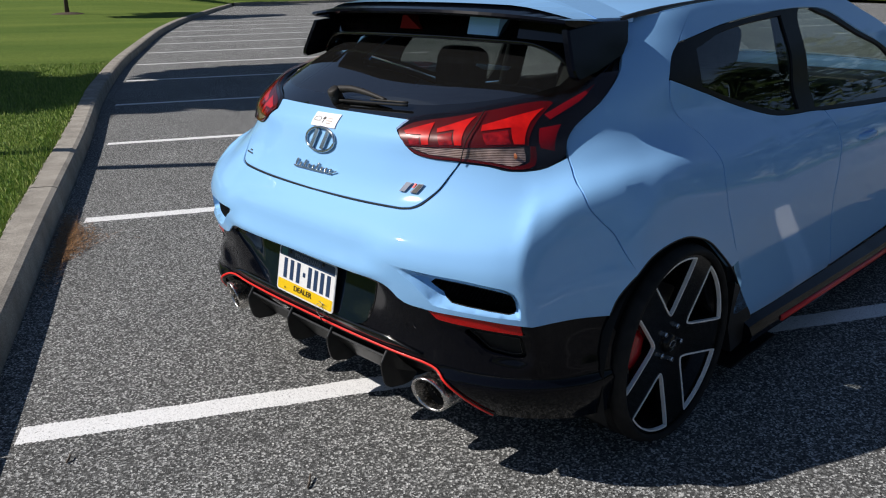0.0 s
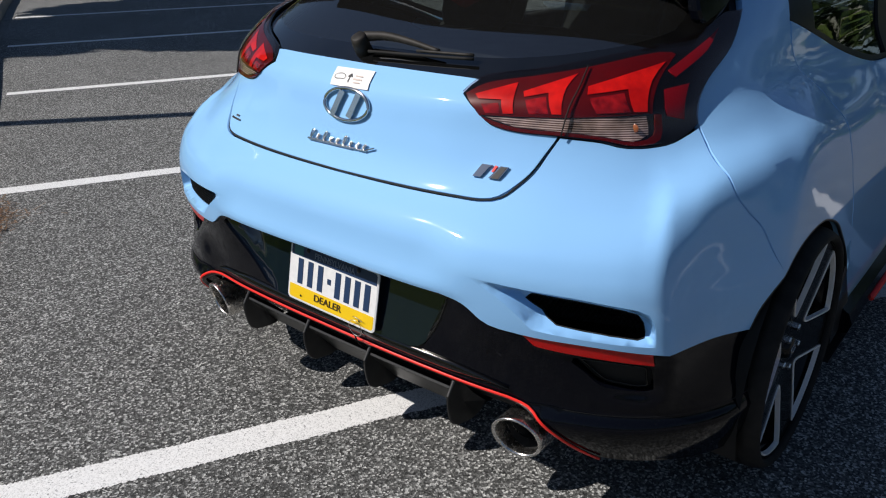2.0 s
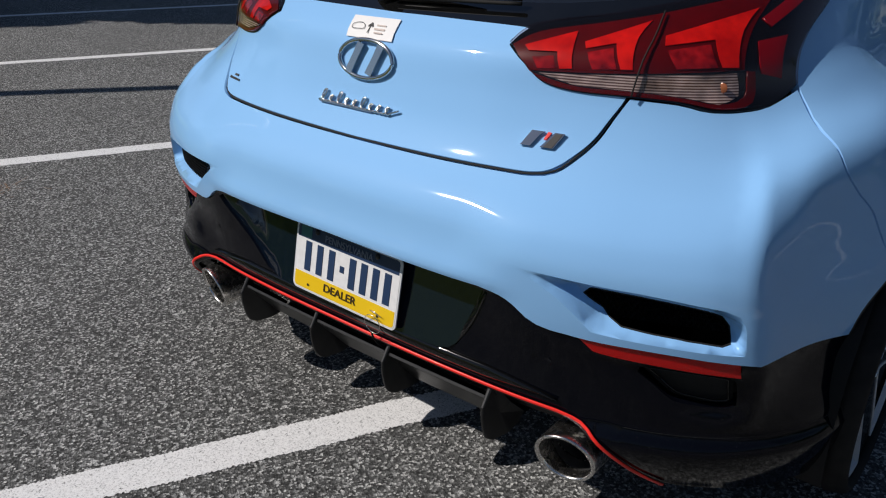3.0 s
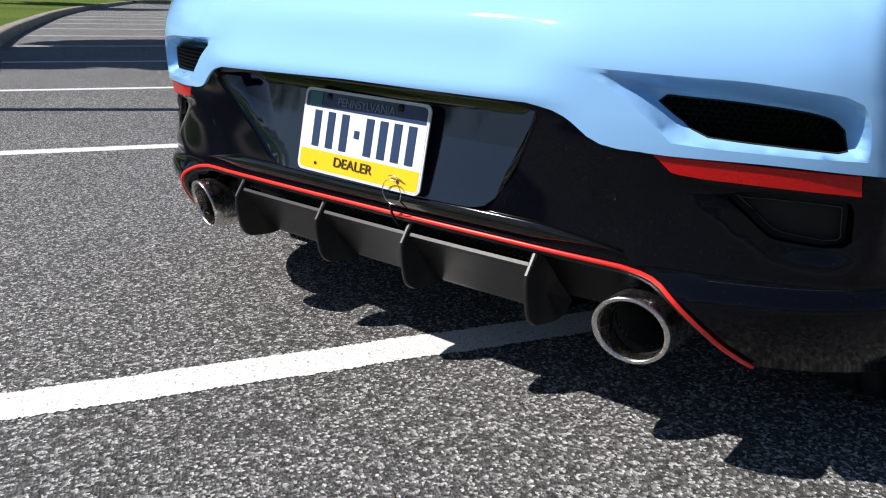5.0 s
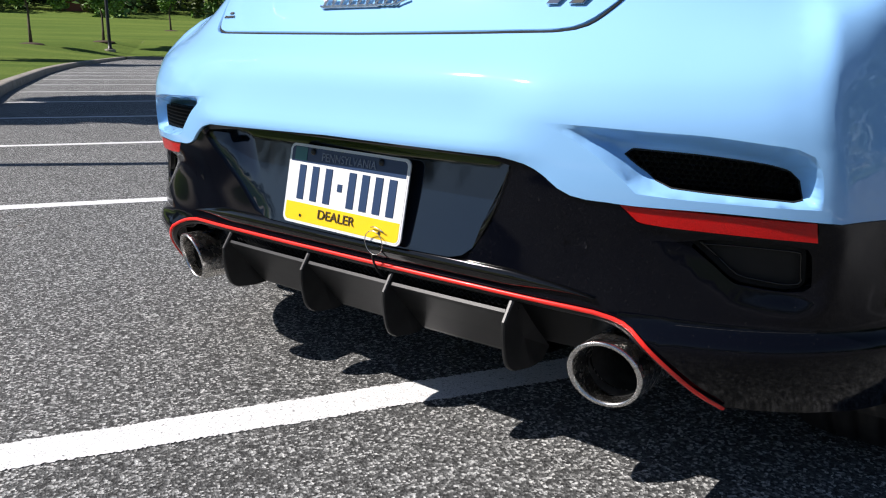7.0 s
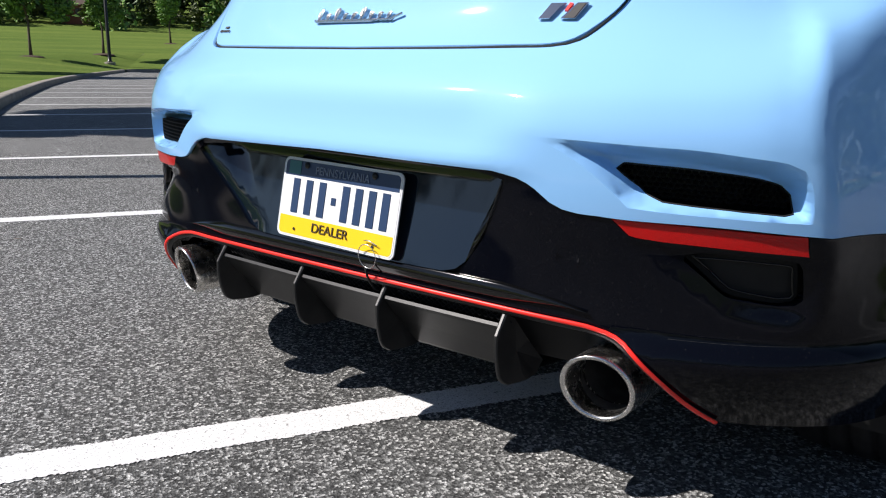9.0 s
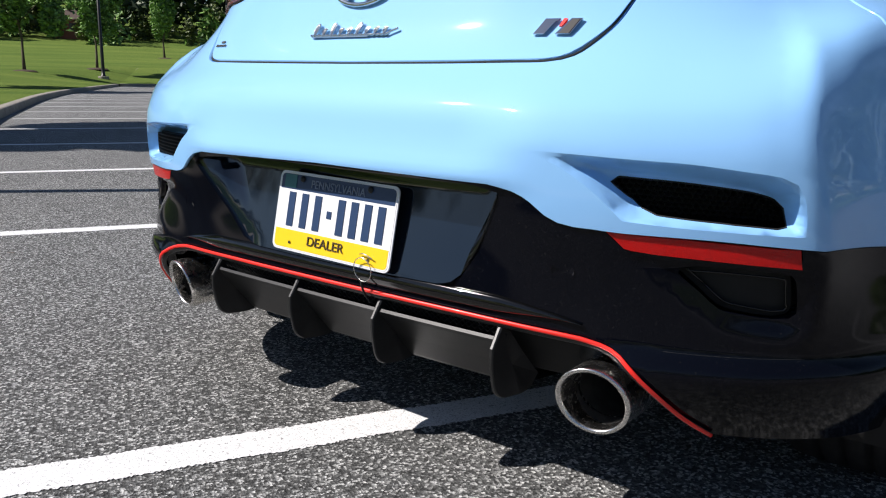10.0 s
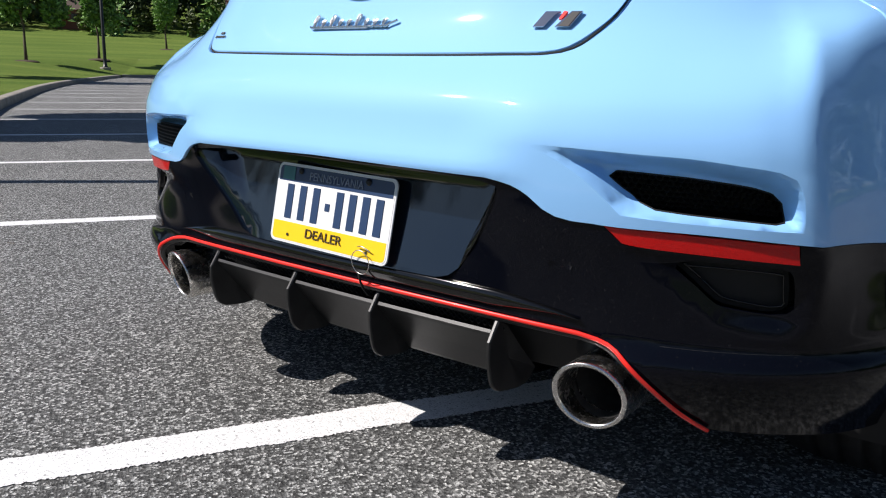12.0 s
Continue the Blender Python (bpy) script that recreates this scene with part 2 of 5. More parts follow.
def thing(name, label, category, m=Matrix(), group="", kind=""):
    ob = new(name)
    ob.matrix_basis = m
    ob.empty_display_size = 0.1
    return tagged(ob, label, category, group, kind)


def box_bm(size, m=Matrix(), bevel=0.0, segments=2):
    bm = bmesh.new()
    bmesh.ops.create_cube(bm, size=1.0, matrix=m @ Matrix.Diagonal((*size, 1)))
    if bevel:
        bmesh.ops.bevel(bm, geom=bm.edges[:], offset=bevel, segments=segments, affect="EDGES", profile=0.5)
    return bm


def rounded_box(name, size, at, mat, parent=None, bevel=0.01, turn=(0, 0, 0), label="", segments=3):
    return part(name, box_bm(size, pose(*at, *turn), bevel, segments), mat, parent, label, smooth=False)


def revolve(profile, axis="z", steps=48, arc=None):
    """Verts and faces of a (radius, height) profile turned round an axis."""
    vs, fs, n = [], [], len(profile)
    for i in range(steps):
        a = 2 * math.pi * i / steps
        for r, h in profile:
            x, y = r * math.cos(a), r * math.sin(a)
            vs.append({"z": (x, y, h), "x": (h, x, y), "y": (x, h, y)}[axis])
    for i in range(steps):
        for j in range(n - 1):
            a, b = i * n + j, ((i + 1) % steps) * n + j
            fs.append((a, b, b + 1, a + 1))
    return vs, fs


def tube(points, radius, sides=8, closed=False):
    """Verts and faces of a tube along points; radius is a number or one per point."""
    pts = [Vector(p) for p in points]
    rs = radius if isinstance(radius, (list, tuple)) else [radius] * len(pts)
    vs, fs = [], []
    up = Vector((0.13, 0.21, 1)).normalized()
    for i, p in enumerate(pts):
        a = pts[i - 1] if i or closed else p
        b = pts[(i + 1) % len(pts)] if i + 1 < len(pts) or closed else p
        d = (b - a).normalized()
        s = d.cross(up)
        s = s.normalized() if s.length > 1e-4 else Vector((1, 0, 0))
        w = s.cross(d)
        for k in range(sides):
            g = 2 * math.pi * k / sides
            vs.append(p + (s * math.cos(g) + w * math.sin(g)) * rs[i])
    rows = len(pts) if closed else len(pts) - 1
    for i in range(rows):
        for k in range(sides):
            a, b = i * sides + k, i * sides + (k + 1) % sides
            c, d = (a + sides) % len(vs), (b + sides) % len(vs)
            fs.append((a, b, d, c))
    if not closed:
        fs += [tuple(range(sides))[::-1], tuple(range(len(vs) - sides, len(vs)))]
    return vs, fs


def bent(pts, step=0.01, closed=False):
    """A smooth line through points of any dimension."""
    p = [np.array(q, float) for q in pts]
    n, res = len(p), []
    last = n if closed else n - 1
    for i in range(last):
        a, b = p[i], p[(i + 1) % n]
        z = p[i - 1] if (i or closed) else 2 * a - b
        c = p[(i + 2) % n] if (i + 2 < n or closed) else 2 * b - a
        k = max(1, int(np.linalg.norm(b - a) / step))
        for j in range(k):
            t = j / k
            res.append(0.5 * (2 * a + (b - z) * t + (2 * z - 5 * a + 4 * b - c) * t * t + (3 * a - z - 3 * b + c) * t ** 3))
    if not closed:
        res.append(p[-1])
    return res


def writing(name, text, size, m, mat, parent, stretch=1.0, depth=0.0006):
    c = bpy.data.curves.new(name, "FONT")
    c.body, c.size, c.align_x, c.align_y, c.extrude = text, size, "CENTER", "CENTER", depth
    tmp = bpy.data.objects.new(name, c)
    scene.collection.objects.link(tmp)
    bpy.context.view_layer.update()
    me = bpy.data.meshes.new_from_object(tmp.evaluated_get(bpy.context.evaluated_depsgraph_get()))
    bpy.data.objects.remove(tmp)
    me.transform(m @ Matrix.Diagonal((stretch, 1, 1, 1)))
    me.materials.clear()
    me.materials.append(mat.m)
    ob = new(name, me)
    ob.parent = parent
    return ob


# ---- the ground ----
def table(rows):
    """A smooth function through (place, value) rows."""
    zs, vs = [r[0] for r in rows], [r[1] for r in rows]
    d = [(vs[i + 1] - vs[i]) / (zs[i + 1] - zs[i]) for i in range(len(zs) - 1)]
    m = [d[0]]
    for i in range(1, len(zs) - 1):
        if d[i - 1] * d[i] <= 0:
            m.append(0.0)
        else:
            w1, w2 = 2 * (zs[i + 1] - zs[i]) + zs[i] - zs[i - 1], zs[i + 1] - zs[i] + 2 * (zs[i] - zs[i - 1])
            m.append((w1 + w2) / (w1 / d[i - 1] + w2 / d[i]))
    m.append(d[-1])

    def f(z):
        z = min(max(z, zs[0]), zs[-1])
        i = 0
        while i < len(zs) - 2 and z > zs[i + 1]:
            i += 1
        h = zs[i + 1] - zs[i]
        t = (z - zs[i]) / h
        return (2 * t ** 3 - 3 * t * t + 1) * vs[i] + (t ** 3 - 2 * t * t + t) * h * m[i] + (3 * t * t - 2 * t ** 3) * vs[i + 1] + (t ** 3 - t * t) * h * m[i + 1]

    return f


kerb_x = table([(-60, 1.5), (-20, -0.3), (-6, -0.85), (0, -1.10), (2.5, -1.29), (5, -1.47), (9, -1.80), (14, -1.97), (20, -1.98), (26, -1.80), (34, -1.15), (50, 0.6), (70, 4.0), (95, 9.0), (120, 15.0)])
KERB_H, KERB_W = 0.15, 0.19


def lawn_h(x, y):
    d = max(0.0, kerb_x(y) - KERB_W - x)
    rise = 0.0011 * max(0.0, y - 22) ** 1.9 * min(1.0, d / 5.0 + max(0.0, y - 50) / 9) if y > 22 else 0.0
    return 0.135 + rise + 0.05 * min(1.0, d / 6) + 0.03 * noise.noise((x * 0.15, y * 0.15, 0)) * min(1.0, d / 2)


def sheet(name, rows, mat, label, category, kind="structure"):
    """One sheet over rows of places, all of one length."""
    n = len(rows[0])
    vs = [p for r in rows for p in r]
    fs = [(i * n + j, i * n + j + 1, (i + 1) * n + j + 1, (i + 1) * n + j) for i in range(len(rows) - 1) for j in range(n - 1)]
    return tagged(link_mesh(name, vs, fs, mat), label, category, kind=kind)


sheet("ground", [[(x, y, -0.25) for x in np.linspace(-900, 900, 13)] for y in np.linspace(-900, 900, 13)], LAWN, "broad level grassland out to the horizon", "ground")
_ys = list(np.linspace(-60, 40, 101)) + list(np.linspace(42, 120, 40))
sheet("road", [[(kerb_x(y) + f * (26 - kerb_x(y)), y, 0.0) for f in np.linspace(0, 1, 9)] for y in _ys if y <= 50], ASPHALT, "worn grey asphalt of a sunlit parking lot", "asphalt")
_ds = [0, 0.15, 0.4, 0.8, 1.4, 2.2, 3.5, 5, 7, 10, 14, 20, 28, 40, 60, 90, 130, 180]
sheet("lawn", [[(kerb_x(y) - KERB_W - d, y, lawn_h(kerb_x(y) - KERB_W - d, y)) for d in _ds] for y in _ys + [130, 145, 170]], LAWN, "mown green lawn rising gently behind the kerb", "lawn")
sheet("lawn", [[(x, y, 0.12 + 0.02 * max(0, x - 30)) for x in (26.2, 30, 45, 80, 160)] for y in np.linspace(-60, 120, 19)], LAWN, "green lawn on the far side of the parking lot", "lawn")
sheet("lawn", [[(x, y, lawn_h(-30, y) if y > 120 else 0) for x in np.linspace(-10, 160, 9)] for y in (120.5, 135, 170)], LAWN, "green lawn below the distant wood", "lawn")

sheet("lawn", [[(kerb_x(y) - KERB_W + (160 - kerb_x(y)) * f ** 2, y, 0.137 + 0.0011 * (y - 22) ** 1.9 * min(1.0, max(0.0, (y - 50) / 9))) for f in np.linspace(0, 1, 12)] for y in np.linspace(50.2, 120.4, 30)], LAWN, "green lawn beyond the end of the lot", "lawn")

# kerb stones, each a piece of its own
kerb = thing("kerb", "weathered concrete kerb with open joints beside the lawn", "kerb", kind="structure")
_y = -24.0
while _y < 47.5:
    length = 3.0 if _y < 40 else 6.0
    n = 6
    vs, fs = [], []
    for i in range(n + 1):
        y = _y + 0.008 + (length - 0.016) * i / n
        x = kerb_x(y)
        dx = kerb_x(y + 0.05) - kerb_x(y - 0.05)
        t = Vector((dx, 0.1, 0)).normalized()
        side = Vector((-t.y, t.x, 0))
        for a, z in ((0, -0.05), (0.012, KERB_H - 0.035), (0.022, KERB_H - 0.012), (0.05, KERB_H), (KERB_W - 0.015, KERB_H + 0.004), (KERB_W + 0.01, KERB_H - 0.01), (KERB_W + 0.01, -0.05)):
            vs.append(Vector((x, y, z)) + side * a)
    for i in range(n):
        for j in range(6):
            a = i * 7 + j
            fs.append((a, a + 7, a + 8, a + 1))
    fs += [tuple(range(7)), tuple(range(len(vs) - 1, len(vs) - 8, -1))]
    link_mesh("kerb_stone", vs, fs, CONCRETE, kerb, smooth=False)
    _y += length

for k in range(9):
    part("kerb_stone", box_bm((2.96, KERB_W, KERB_H + 0.05), pose(1.9 + 3.0 * k, 50.1, KERB_H / 2 - 0.025), 0.02), CONCRETE, kerb)

# bay lines
LINE_GAP, LINE_Y = 2.56, 0.083
for k in range(-3, 13):
    y = LINE_Y + LINE_GAP * k
    x0 = kerb_x(y) + (0.13 if k == 0 else 0.15)
    vs, fs = [], []
    n = 1400 if k == 0 else 420 if k == 1 else 60
    fray = random.Random(40 + k)
    for i in range(n + 1):
        x = x0 + 5.4 * i / n
        wob = 0.004 * noise.noise((x * 6, k, 0))
        vs += [(x, y - 0.052 + wob + fray.uniform(-0.006, 0.002), 0.002), (x, y + 0.052 + wob + fray.uniform(-0.002, 0.005), 0.002)]
    fs = [(2 * i, 2 * i + 2, 2 * i + 3, 2 * i + 1) for i in range(n)]
    tagged(link_mesh("bay_line", vs, fs, LINE), "worn white painted bay line on asphalt", "road marking", "parking bay lines", "structure")
for k in range(0, 12):
    y = LINE_Y + LINE_GAP * k
    tagged(link_mesh("bay_line", [(13, y - 0.05, 0.004), (18.5, y - 0.05, 0.004), (18.5, y + 0.05, 0.004), (13, y + 0.05, 0.004)], [(0, 1, 2, 3)], LINE), "worn white painted bay line on asphalt", "road marking", "parking bay lines across the lot", "structure")

# ---- the car ----
CAR = Matrix.Translation((-0.0253, -0.0327, -0.011)) @ Matrix.Rotation(radians(-60.8), 4, "Z")
car = thing("car", "light blue hatchback with black lower bumper parked over a bay line", "car", CAR)

# the body's form: for each height the tail's depth, the half width, the place where the side begins, and how square the corner is
_tail = table([(0.15, 0.10), (0.22, 0.05), (0.34, -0.005), (0.45, -0.005), (0.57, -0.026), (0.592, -0.0445), (0.604, -0.0465), (0.63, -0.0390), (0.66, -0.032), (0.69, -0.027), (0.713, -0.018), (0.73, -0.006), (0.78, 0.048), (0.83, 0.080), (0.88, 0.098), (0.95, 0.120), (1.0, 0.175), (1.05, 0.248), (1.1, 0.345), (1.2, 0.56), (1.30, 0.80), (1.36, 1.1)])
_half = table([(0.15, 0.90), (0.3, 0.925), (0.45, 0.925), (0.6, 0.925), (0.72, 0.905), (0.80, 0.872), (0.83, 0.850), (0.87, 0.814), (0.9, 0.794), (0.96, 0.760), (1.07, 0.728), (1.2, 0.652), (1.3, 0.588), (1.36, 0.5)])
_side = table([(0.15, 0.72), (0.55, 0.70), (0.75, 0.8), (0.9, 1.0), (1.1, 1.2), (1.36, 1.5)])
_sqx = table([(0.15, 3.2), (0.55, 3.0), (0.64, 2.8), (0.74, 2.65), (0.9, 2.65), (1.0, 3.2), (1.1, 3.0), (1.36, 2.8)])
_sqy = table([(0.15, 3.6), (0.6, 3.7), (0.9, 4.1), (1.0, 4.0), (1.36, 3.6)])
Z0, DZ = 0.15, 0.002
_tail_side = table([(0.15, 0.10), (0.34, 0.0), (0.50, -0.022), (0.64, -0.024), (0.76, -0.008), (0.80, 0.012), (0.835, 0.060), (0.88, 0.106), (0.95, 0.122), (1.0, 0.175), (1.05, 0.248), (1.1, 0.345), (1.2, 0.56), (1.30, 0.80), (1.36, 1.1)])
_tail_wing = table([(0.15, 0.10), (0.22, 0.05), (0.34, -0.005), (0.40, -0.007), (0.45, -0.012), (0.54, -0.032), (0.57, -0.037), (0.62, -0.0440), (0.654, -0.0475), (0.661, -0.0476), (0.668, -0.0462), (0.69, -0.0410), (0.713, -0.030), (0.73, -0.013), (0.78, 0.048), (0.83, 0.084), (0.88, 0.102), (0.95, 0.122), (1.0, 0.175), (1.05, 0.248), (1.1, 0.345), (1.2, 0.56), (1.30, 0.80), (1.36, 1.1)])
FORM = np.array([[f(Z0 + DZ * i) for f in (_tail, _half, _side, _sqx, _sqy, _tail_side, _tail_wing)] for i in range(606)])
KU, PER_M = 0.0145, 69.0


def ramp01(t):
    t = min(1.0, max(0.0, t))
    return t * t * (3 - 2 * t)


def hull(u, z):
    """The place on the body at u (degrees round the plan from the tail's middle, past 90 along the side) and height z."""
    g = min(max((z - Z0) / DZ, 0), 604.99)
    i = int(g)
    tail, half, side, n, m, tail_side, tail_wing = FORM[i] * (1 - g + i) + FORM[i + 1] * (g - i)
    s, a = (1.0, u) if u >= 0 else (-1.0, -u)
    if u < 0 and a < 62 and z > 0.70:
        a += 3.6 * ramp01((a - 8) / 16) * (1 - ramp01((a - 34) / 28)) * ramp01((z - 0.70) / 0.08) * (1 - 0.8 * ramp01((z - 1.04) / 0.16))
    tail += (tail_wing - tail) * ramp01((a - 18) / 9)
    w = min(1.0, max(0.0, (a - 43) / 10))
    tail += (tail_side - tail) * w * w * (3 - 2 * w) * (1.0 if u > 0 else 0.5)
    if a >= 90:
        return Vector((s * half, side + (a - 90) / PER_M, z))
    sn, cs = math.sin(radians(a)), math.cos(radians(a))
    r = 1.0 / max(sn, cs)
    for _ in range(7):
        p, q = (r * sn) ** n, (r * cs) ** m
        r -= (p + q - 1) / ((n * p + m * q) / r)
    if u < 0 and z < 0.5:
        r *= 1 + 0.024 * ramp01((0.5 - z) / 0.12) * ramp01((a - 28) / 8) * (1 - ramp01((a - 60) / 20))
    return Vector((s * half * r * sn, side - (side - tail) * r * cs, z))


def hull_n(u, z):
    e = 0.25
    a = hull(u + e, z) - hull(u - e, z)
    b = hull(u, z + 0.003) - hull(u, z - 0.003)
    return a.cross(b).normalized()


def on_hull(u, z, off=0.0, relief=None):
    d = off + (relief(u, z) if relief else 0.0)
    return hull(u, z) + hull_n(u, z) * d if d else hull(u, z)


def outline(*runs):
    """A closed outline in (u, z): smooth within a run, with a corner where one ends; each run starts where the last ended."""
    res = []
    last = runs[-1][-1]
    for run in runs:
        pts = [(a * KU, b) for a, b in [last, *run]]
        res += bent(pts, 0.012)[:-1]
        last = run[-1]
    return res


def both(*runs):
    """An outline across the car from its right half, which runs from the middle's top to the middle's bottom."""
    half, last = [], None
    for run in runs:
        pts = [(a * KU, b) for a, b in ([last] if last else []) + list(run)]
        half += bent(pts, 0.012)[:-1]
        last = run[-1]
    half.append(np.array((last[0] * KU, last[1])))
    return half + [np.array((-p[0], p[1])) for p in half[::-1] if abs(p[0]) > 1e-6]


def flip(loop):
    return [np.array((-p[0], p[1])) for p in loop][::-1]


def within(px, py, loop):
    x, y = np.array([p[0] for p in loop]), np.array([p[1] for p in loop])
    x2, y2 = np.roll(x, -1), np.roll(y, -1)
    hit = np.zeros(len(px), bool)
    for a, b, c, d in zip(x, y, x2, y2):
        if b != d:
            hit ^= ((b > py) != (d > py)) & (px < (c - a) * (py - b) / (d - b) + a)
    return hit


def gap_to(px, py, loop, closed=True):
    best = np.full(len(px), 9.0)
    n = len(loop)
    for i in range(n if closed else n - 1):
        a, b = loop[i], loop[(i + 1) % n]
        d = b - a
        k = np.clip(((px - a[0]) * d[0] + (py - a[1]) * d[1]) / max(d @ d, 1e-12), 0, 1)
        best = np.minimum(best, np.hypot(px - a[0] - k * d[0], py - a[1] - k * d[1]))
    return best


from mathutils.geometry import delaunay_2d_cdt


def patch(name, loop, mat, parent, holes=(), off=0.0, rim=0.012, step=0.02, relief=None, label="", extra=(), even=1.0):
    """A panel of the body inside an outline, with its edges turned in."""
    loops = [loop, *holes]
    pts, edges = [], []
    for lp in loops:
        s = len(pts)
        pts += [Vector(p) for p in lp]
        edges += [(s + i, s + (i + 1) % len(lp)) for i in range(len(lp))]
    for line in extra:
        s = len(pts)
        pts += [Vector(p) for p in line]
        edges += [(s + i, s + i + 1) for i in range(len(line) - 1)]
    xs, ys = [p[0] for p in loop], [p[1] for p in loop]
    gx, gy = np.meshgrid(np.arange(min(xs), max(xs), step), np.arange(min(ys), max(ys), step * 0.87))
    gx[::2] += step / 2
    gx, gy = gx.ravel(), gy.ravel()
    ok = within(gx, gy, loop)
    for h in holes:
        ok &= ~within(gx, gy, h)
    gx, gy = gx[ok], gy[ok]
    for lp in loops:
        ok = gap_to(gx, gy, lp) > step * 0.45
        gx, gy = gx[ok], gy[ok]
    for line in extra:
        ok = gap_to(gx, gy, line, False) > step * 0.4
        gx, gy = gx[ok], gy[ok]
    pts += [Vector((a, b)) for a, b in zip(gx, gy)]
    vs, _, fs, _, _, _ = delaunay_2d_cdt(pts, edges, [], 0, 1e-6)
    cx = np.array([sum(vs[i][0] for i in f) / 3 for f in fs])
    cy = np.array([sum(vs[i][1] for i in f) / 3 for f in fs])
    ok = within(cx, cy, loop)
    for h in holes:
        ok &= ~within(cx, cy, h)
    fs = [tuple(f) for f, k in zip(fs, ok) if k]
    places, normals = [], []
    du, dz = (0.3, 0.004) if step < 0.012 else (0.8 * even, 0.010 * even)
    for v in vs:
        u, z = v[0] / KU, v[1]
        p = on_hull(u, z, off, relief)
        a = on_hull(u + du, z, off, relief) - on_hull(u - du, z, off, relief)
        b = on_hull(u, z + dz, off, relief) - on_hull(u, z - dz, off, relief)
        nn = a.cross(b).normalized()
        places.append(p), normals.append(nn)
    count = {}
    for f in fs:
        for a, b in ((f[0], f[1]), (f[1], f[2]), (f[2], f[0])):
            k = (min(a, b), max(a, b))
            count[k] = None if k in count else (a, b)
    ring = [c for c in count.values() if c] if rim else []
    out = {}
    for a, b in ring:
        side = (places[b] - places[a]).cross(normals[a])
        for i in (a, b):
            out[i] = out.get(i, Vector()) + side
    inner = {}
    for i, side in out.items():
        side = side.normalized() if side.length > 1e-9 else normals[i]
        inner[i] = len(places)
        places += [places[i], places[i] - normals[i] * rim]
        normals += [(side * 0.8 + normals[i] * 0.6).normalized(), side]
    fs += [(inner[b], inner[a], inner[a] + 1, inner[b] + 1) for a, b in ring]
    used = sorted({i for f in fs for i in f})
    remap = {o: i for i, o in enumerate(used)}
    return link_mesh(name, [places[i] for i in used], [tuple(remap[i] for i in f) for f in fs], mat, parent, label, True, [normals[i] for i in used])


def pair(name, loop, mat, parent, holes=(), **more):
    """The same panel on the right and the left."""
    right = patch(name, loop, mat, parent, holes, **more)
    more["extra"] = [flip(line) for line in more.get("extra", ())]
    return right, patch(name, flip(loop), mat, parent, [flip(h) for h in holes], **more)


def ribbon(name, line, half_width, height, mat, parent, off=0.0, sides=8, label="", relief=None):
    """A rounded strip laid along a line on the body."""
    vs, fs = [], []
    pts = [(on_hull(a, b, off, relief), hull_n(a, b)) for a, b in line]
    slim = half_width if callable(half_width) else (lambda a: half_width)
    for i, (p, n) in enumerate(pts):
        w = slim(line[i][0])
        t = (pts[min(i + 1, len(pts) - 1)][0] - pts[max(i - 1, 0)][0]).normalized()
        s = n.cross(t).normalized()
        for k in range(sides):
            g = 2 * math.pi * k / sides
            vs.append(p + s * math.cos(g) * w + n * math.sin(g) * height)
    for i in range(len(pts) - 1):
        for k in range(sides):
            a, b = i * sides + k, i * sides + (k + 1) % sides
            fs.append((a, b, b + sides, a + sides))
    fs += [tuple(range(sides))[::-1], tuple(range(len(vs) - sides, len(vs)))]
    return link_mesh(name, vs, fs, mat, parent, label)


def on_line(pts, step=0.012):
    return [(p[0] / KU, p[1]) for p in bent([(a * KU, b) for a, b in pts], step)]


# vent scoop in the bumper's corner
SCOOP_TOP = [(29.2, 0.6455), (34.2, 0.642), (38.5, 0.639), (42.7, 0.631), (44.9, 0.625), (46.1, 0.615)]
SCOOP_OUT = [(46.6, 0.60), (46.9, 0.575), (47.0, 0.546)]
SCOOP_LOW = [(44, 0.547), (37.3, 0.550), (33.2, 0.554)]
SCOOP_IN = [(31.4, 0.585), (29.6, 0.61), (27.4, 0.632), (25.0, 0.648)]
SCOOP = outline(SCOOP_TOP + SCOOP_OUT, SCOOP_LOW, SCOOP_IN)
_up = bent([(a * KU, b) for a, b in [(25.0, 0.648), *SCOOP_TOP]], 0.006)
_out = bent([(a * KU, b) for a, b in [(46.1, 0.615), *SCOOP_OUT]], 0.006)
_dn = bent([(a * KU, b) for a, b in [(47.0, 0.546), *SCOOP_LOW]], 0.006)
_in = bent([(a * KU, b) for a, b in [(33.2, 0.554), *SCOOP_IN]], 0.006)


def left_u(a):
    """The left scoop reaches a little further in than the right one."""
    return -(a - 3.0 * min(1.0, max(0.0, (46 - a) / 15)))


def left(loop):
    return [np.array((left_u(p[0] / KU) * KU, p[1])) for p in loop][::-1]


def shrink(loop, d):
    """The loop moved inwards by d."""
    n, res = len(loop), []
    area = sum(loop[i][0] * loop[(i + 1) % n][1] - loop[(i + 1) % n][0] * loop[i][1] for i in range(n))
    s = 1 if area > 0 else -1
    for i in range(n):
        t = loop[(i + 2) % n] - loop[i - 2]
        t = t / max(np.hypot(*t), 1e-9)
        res.append(loop[i] + s * d * np.array((-t[1], t[0])))
    return res


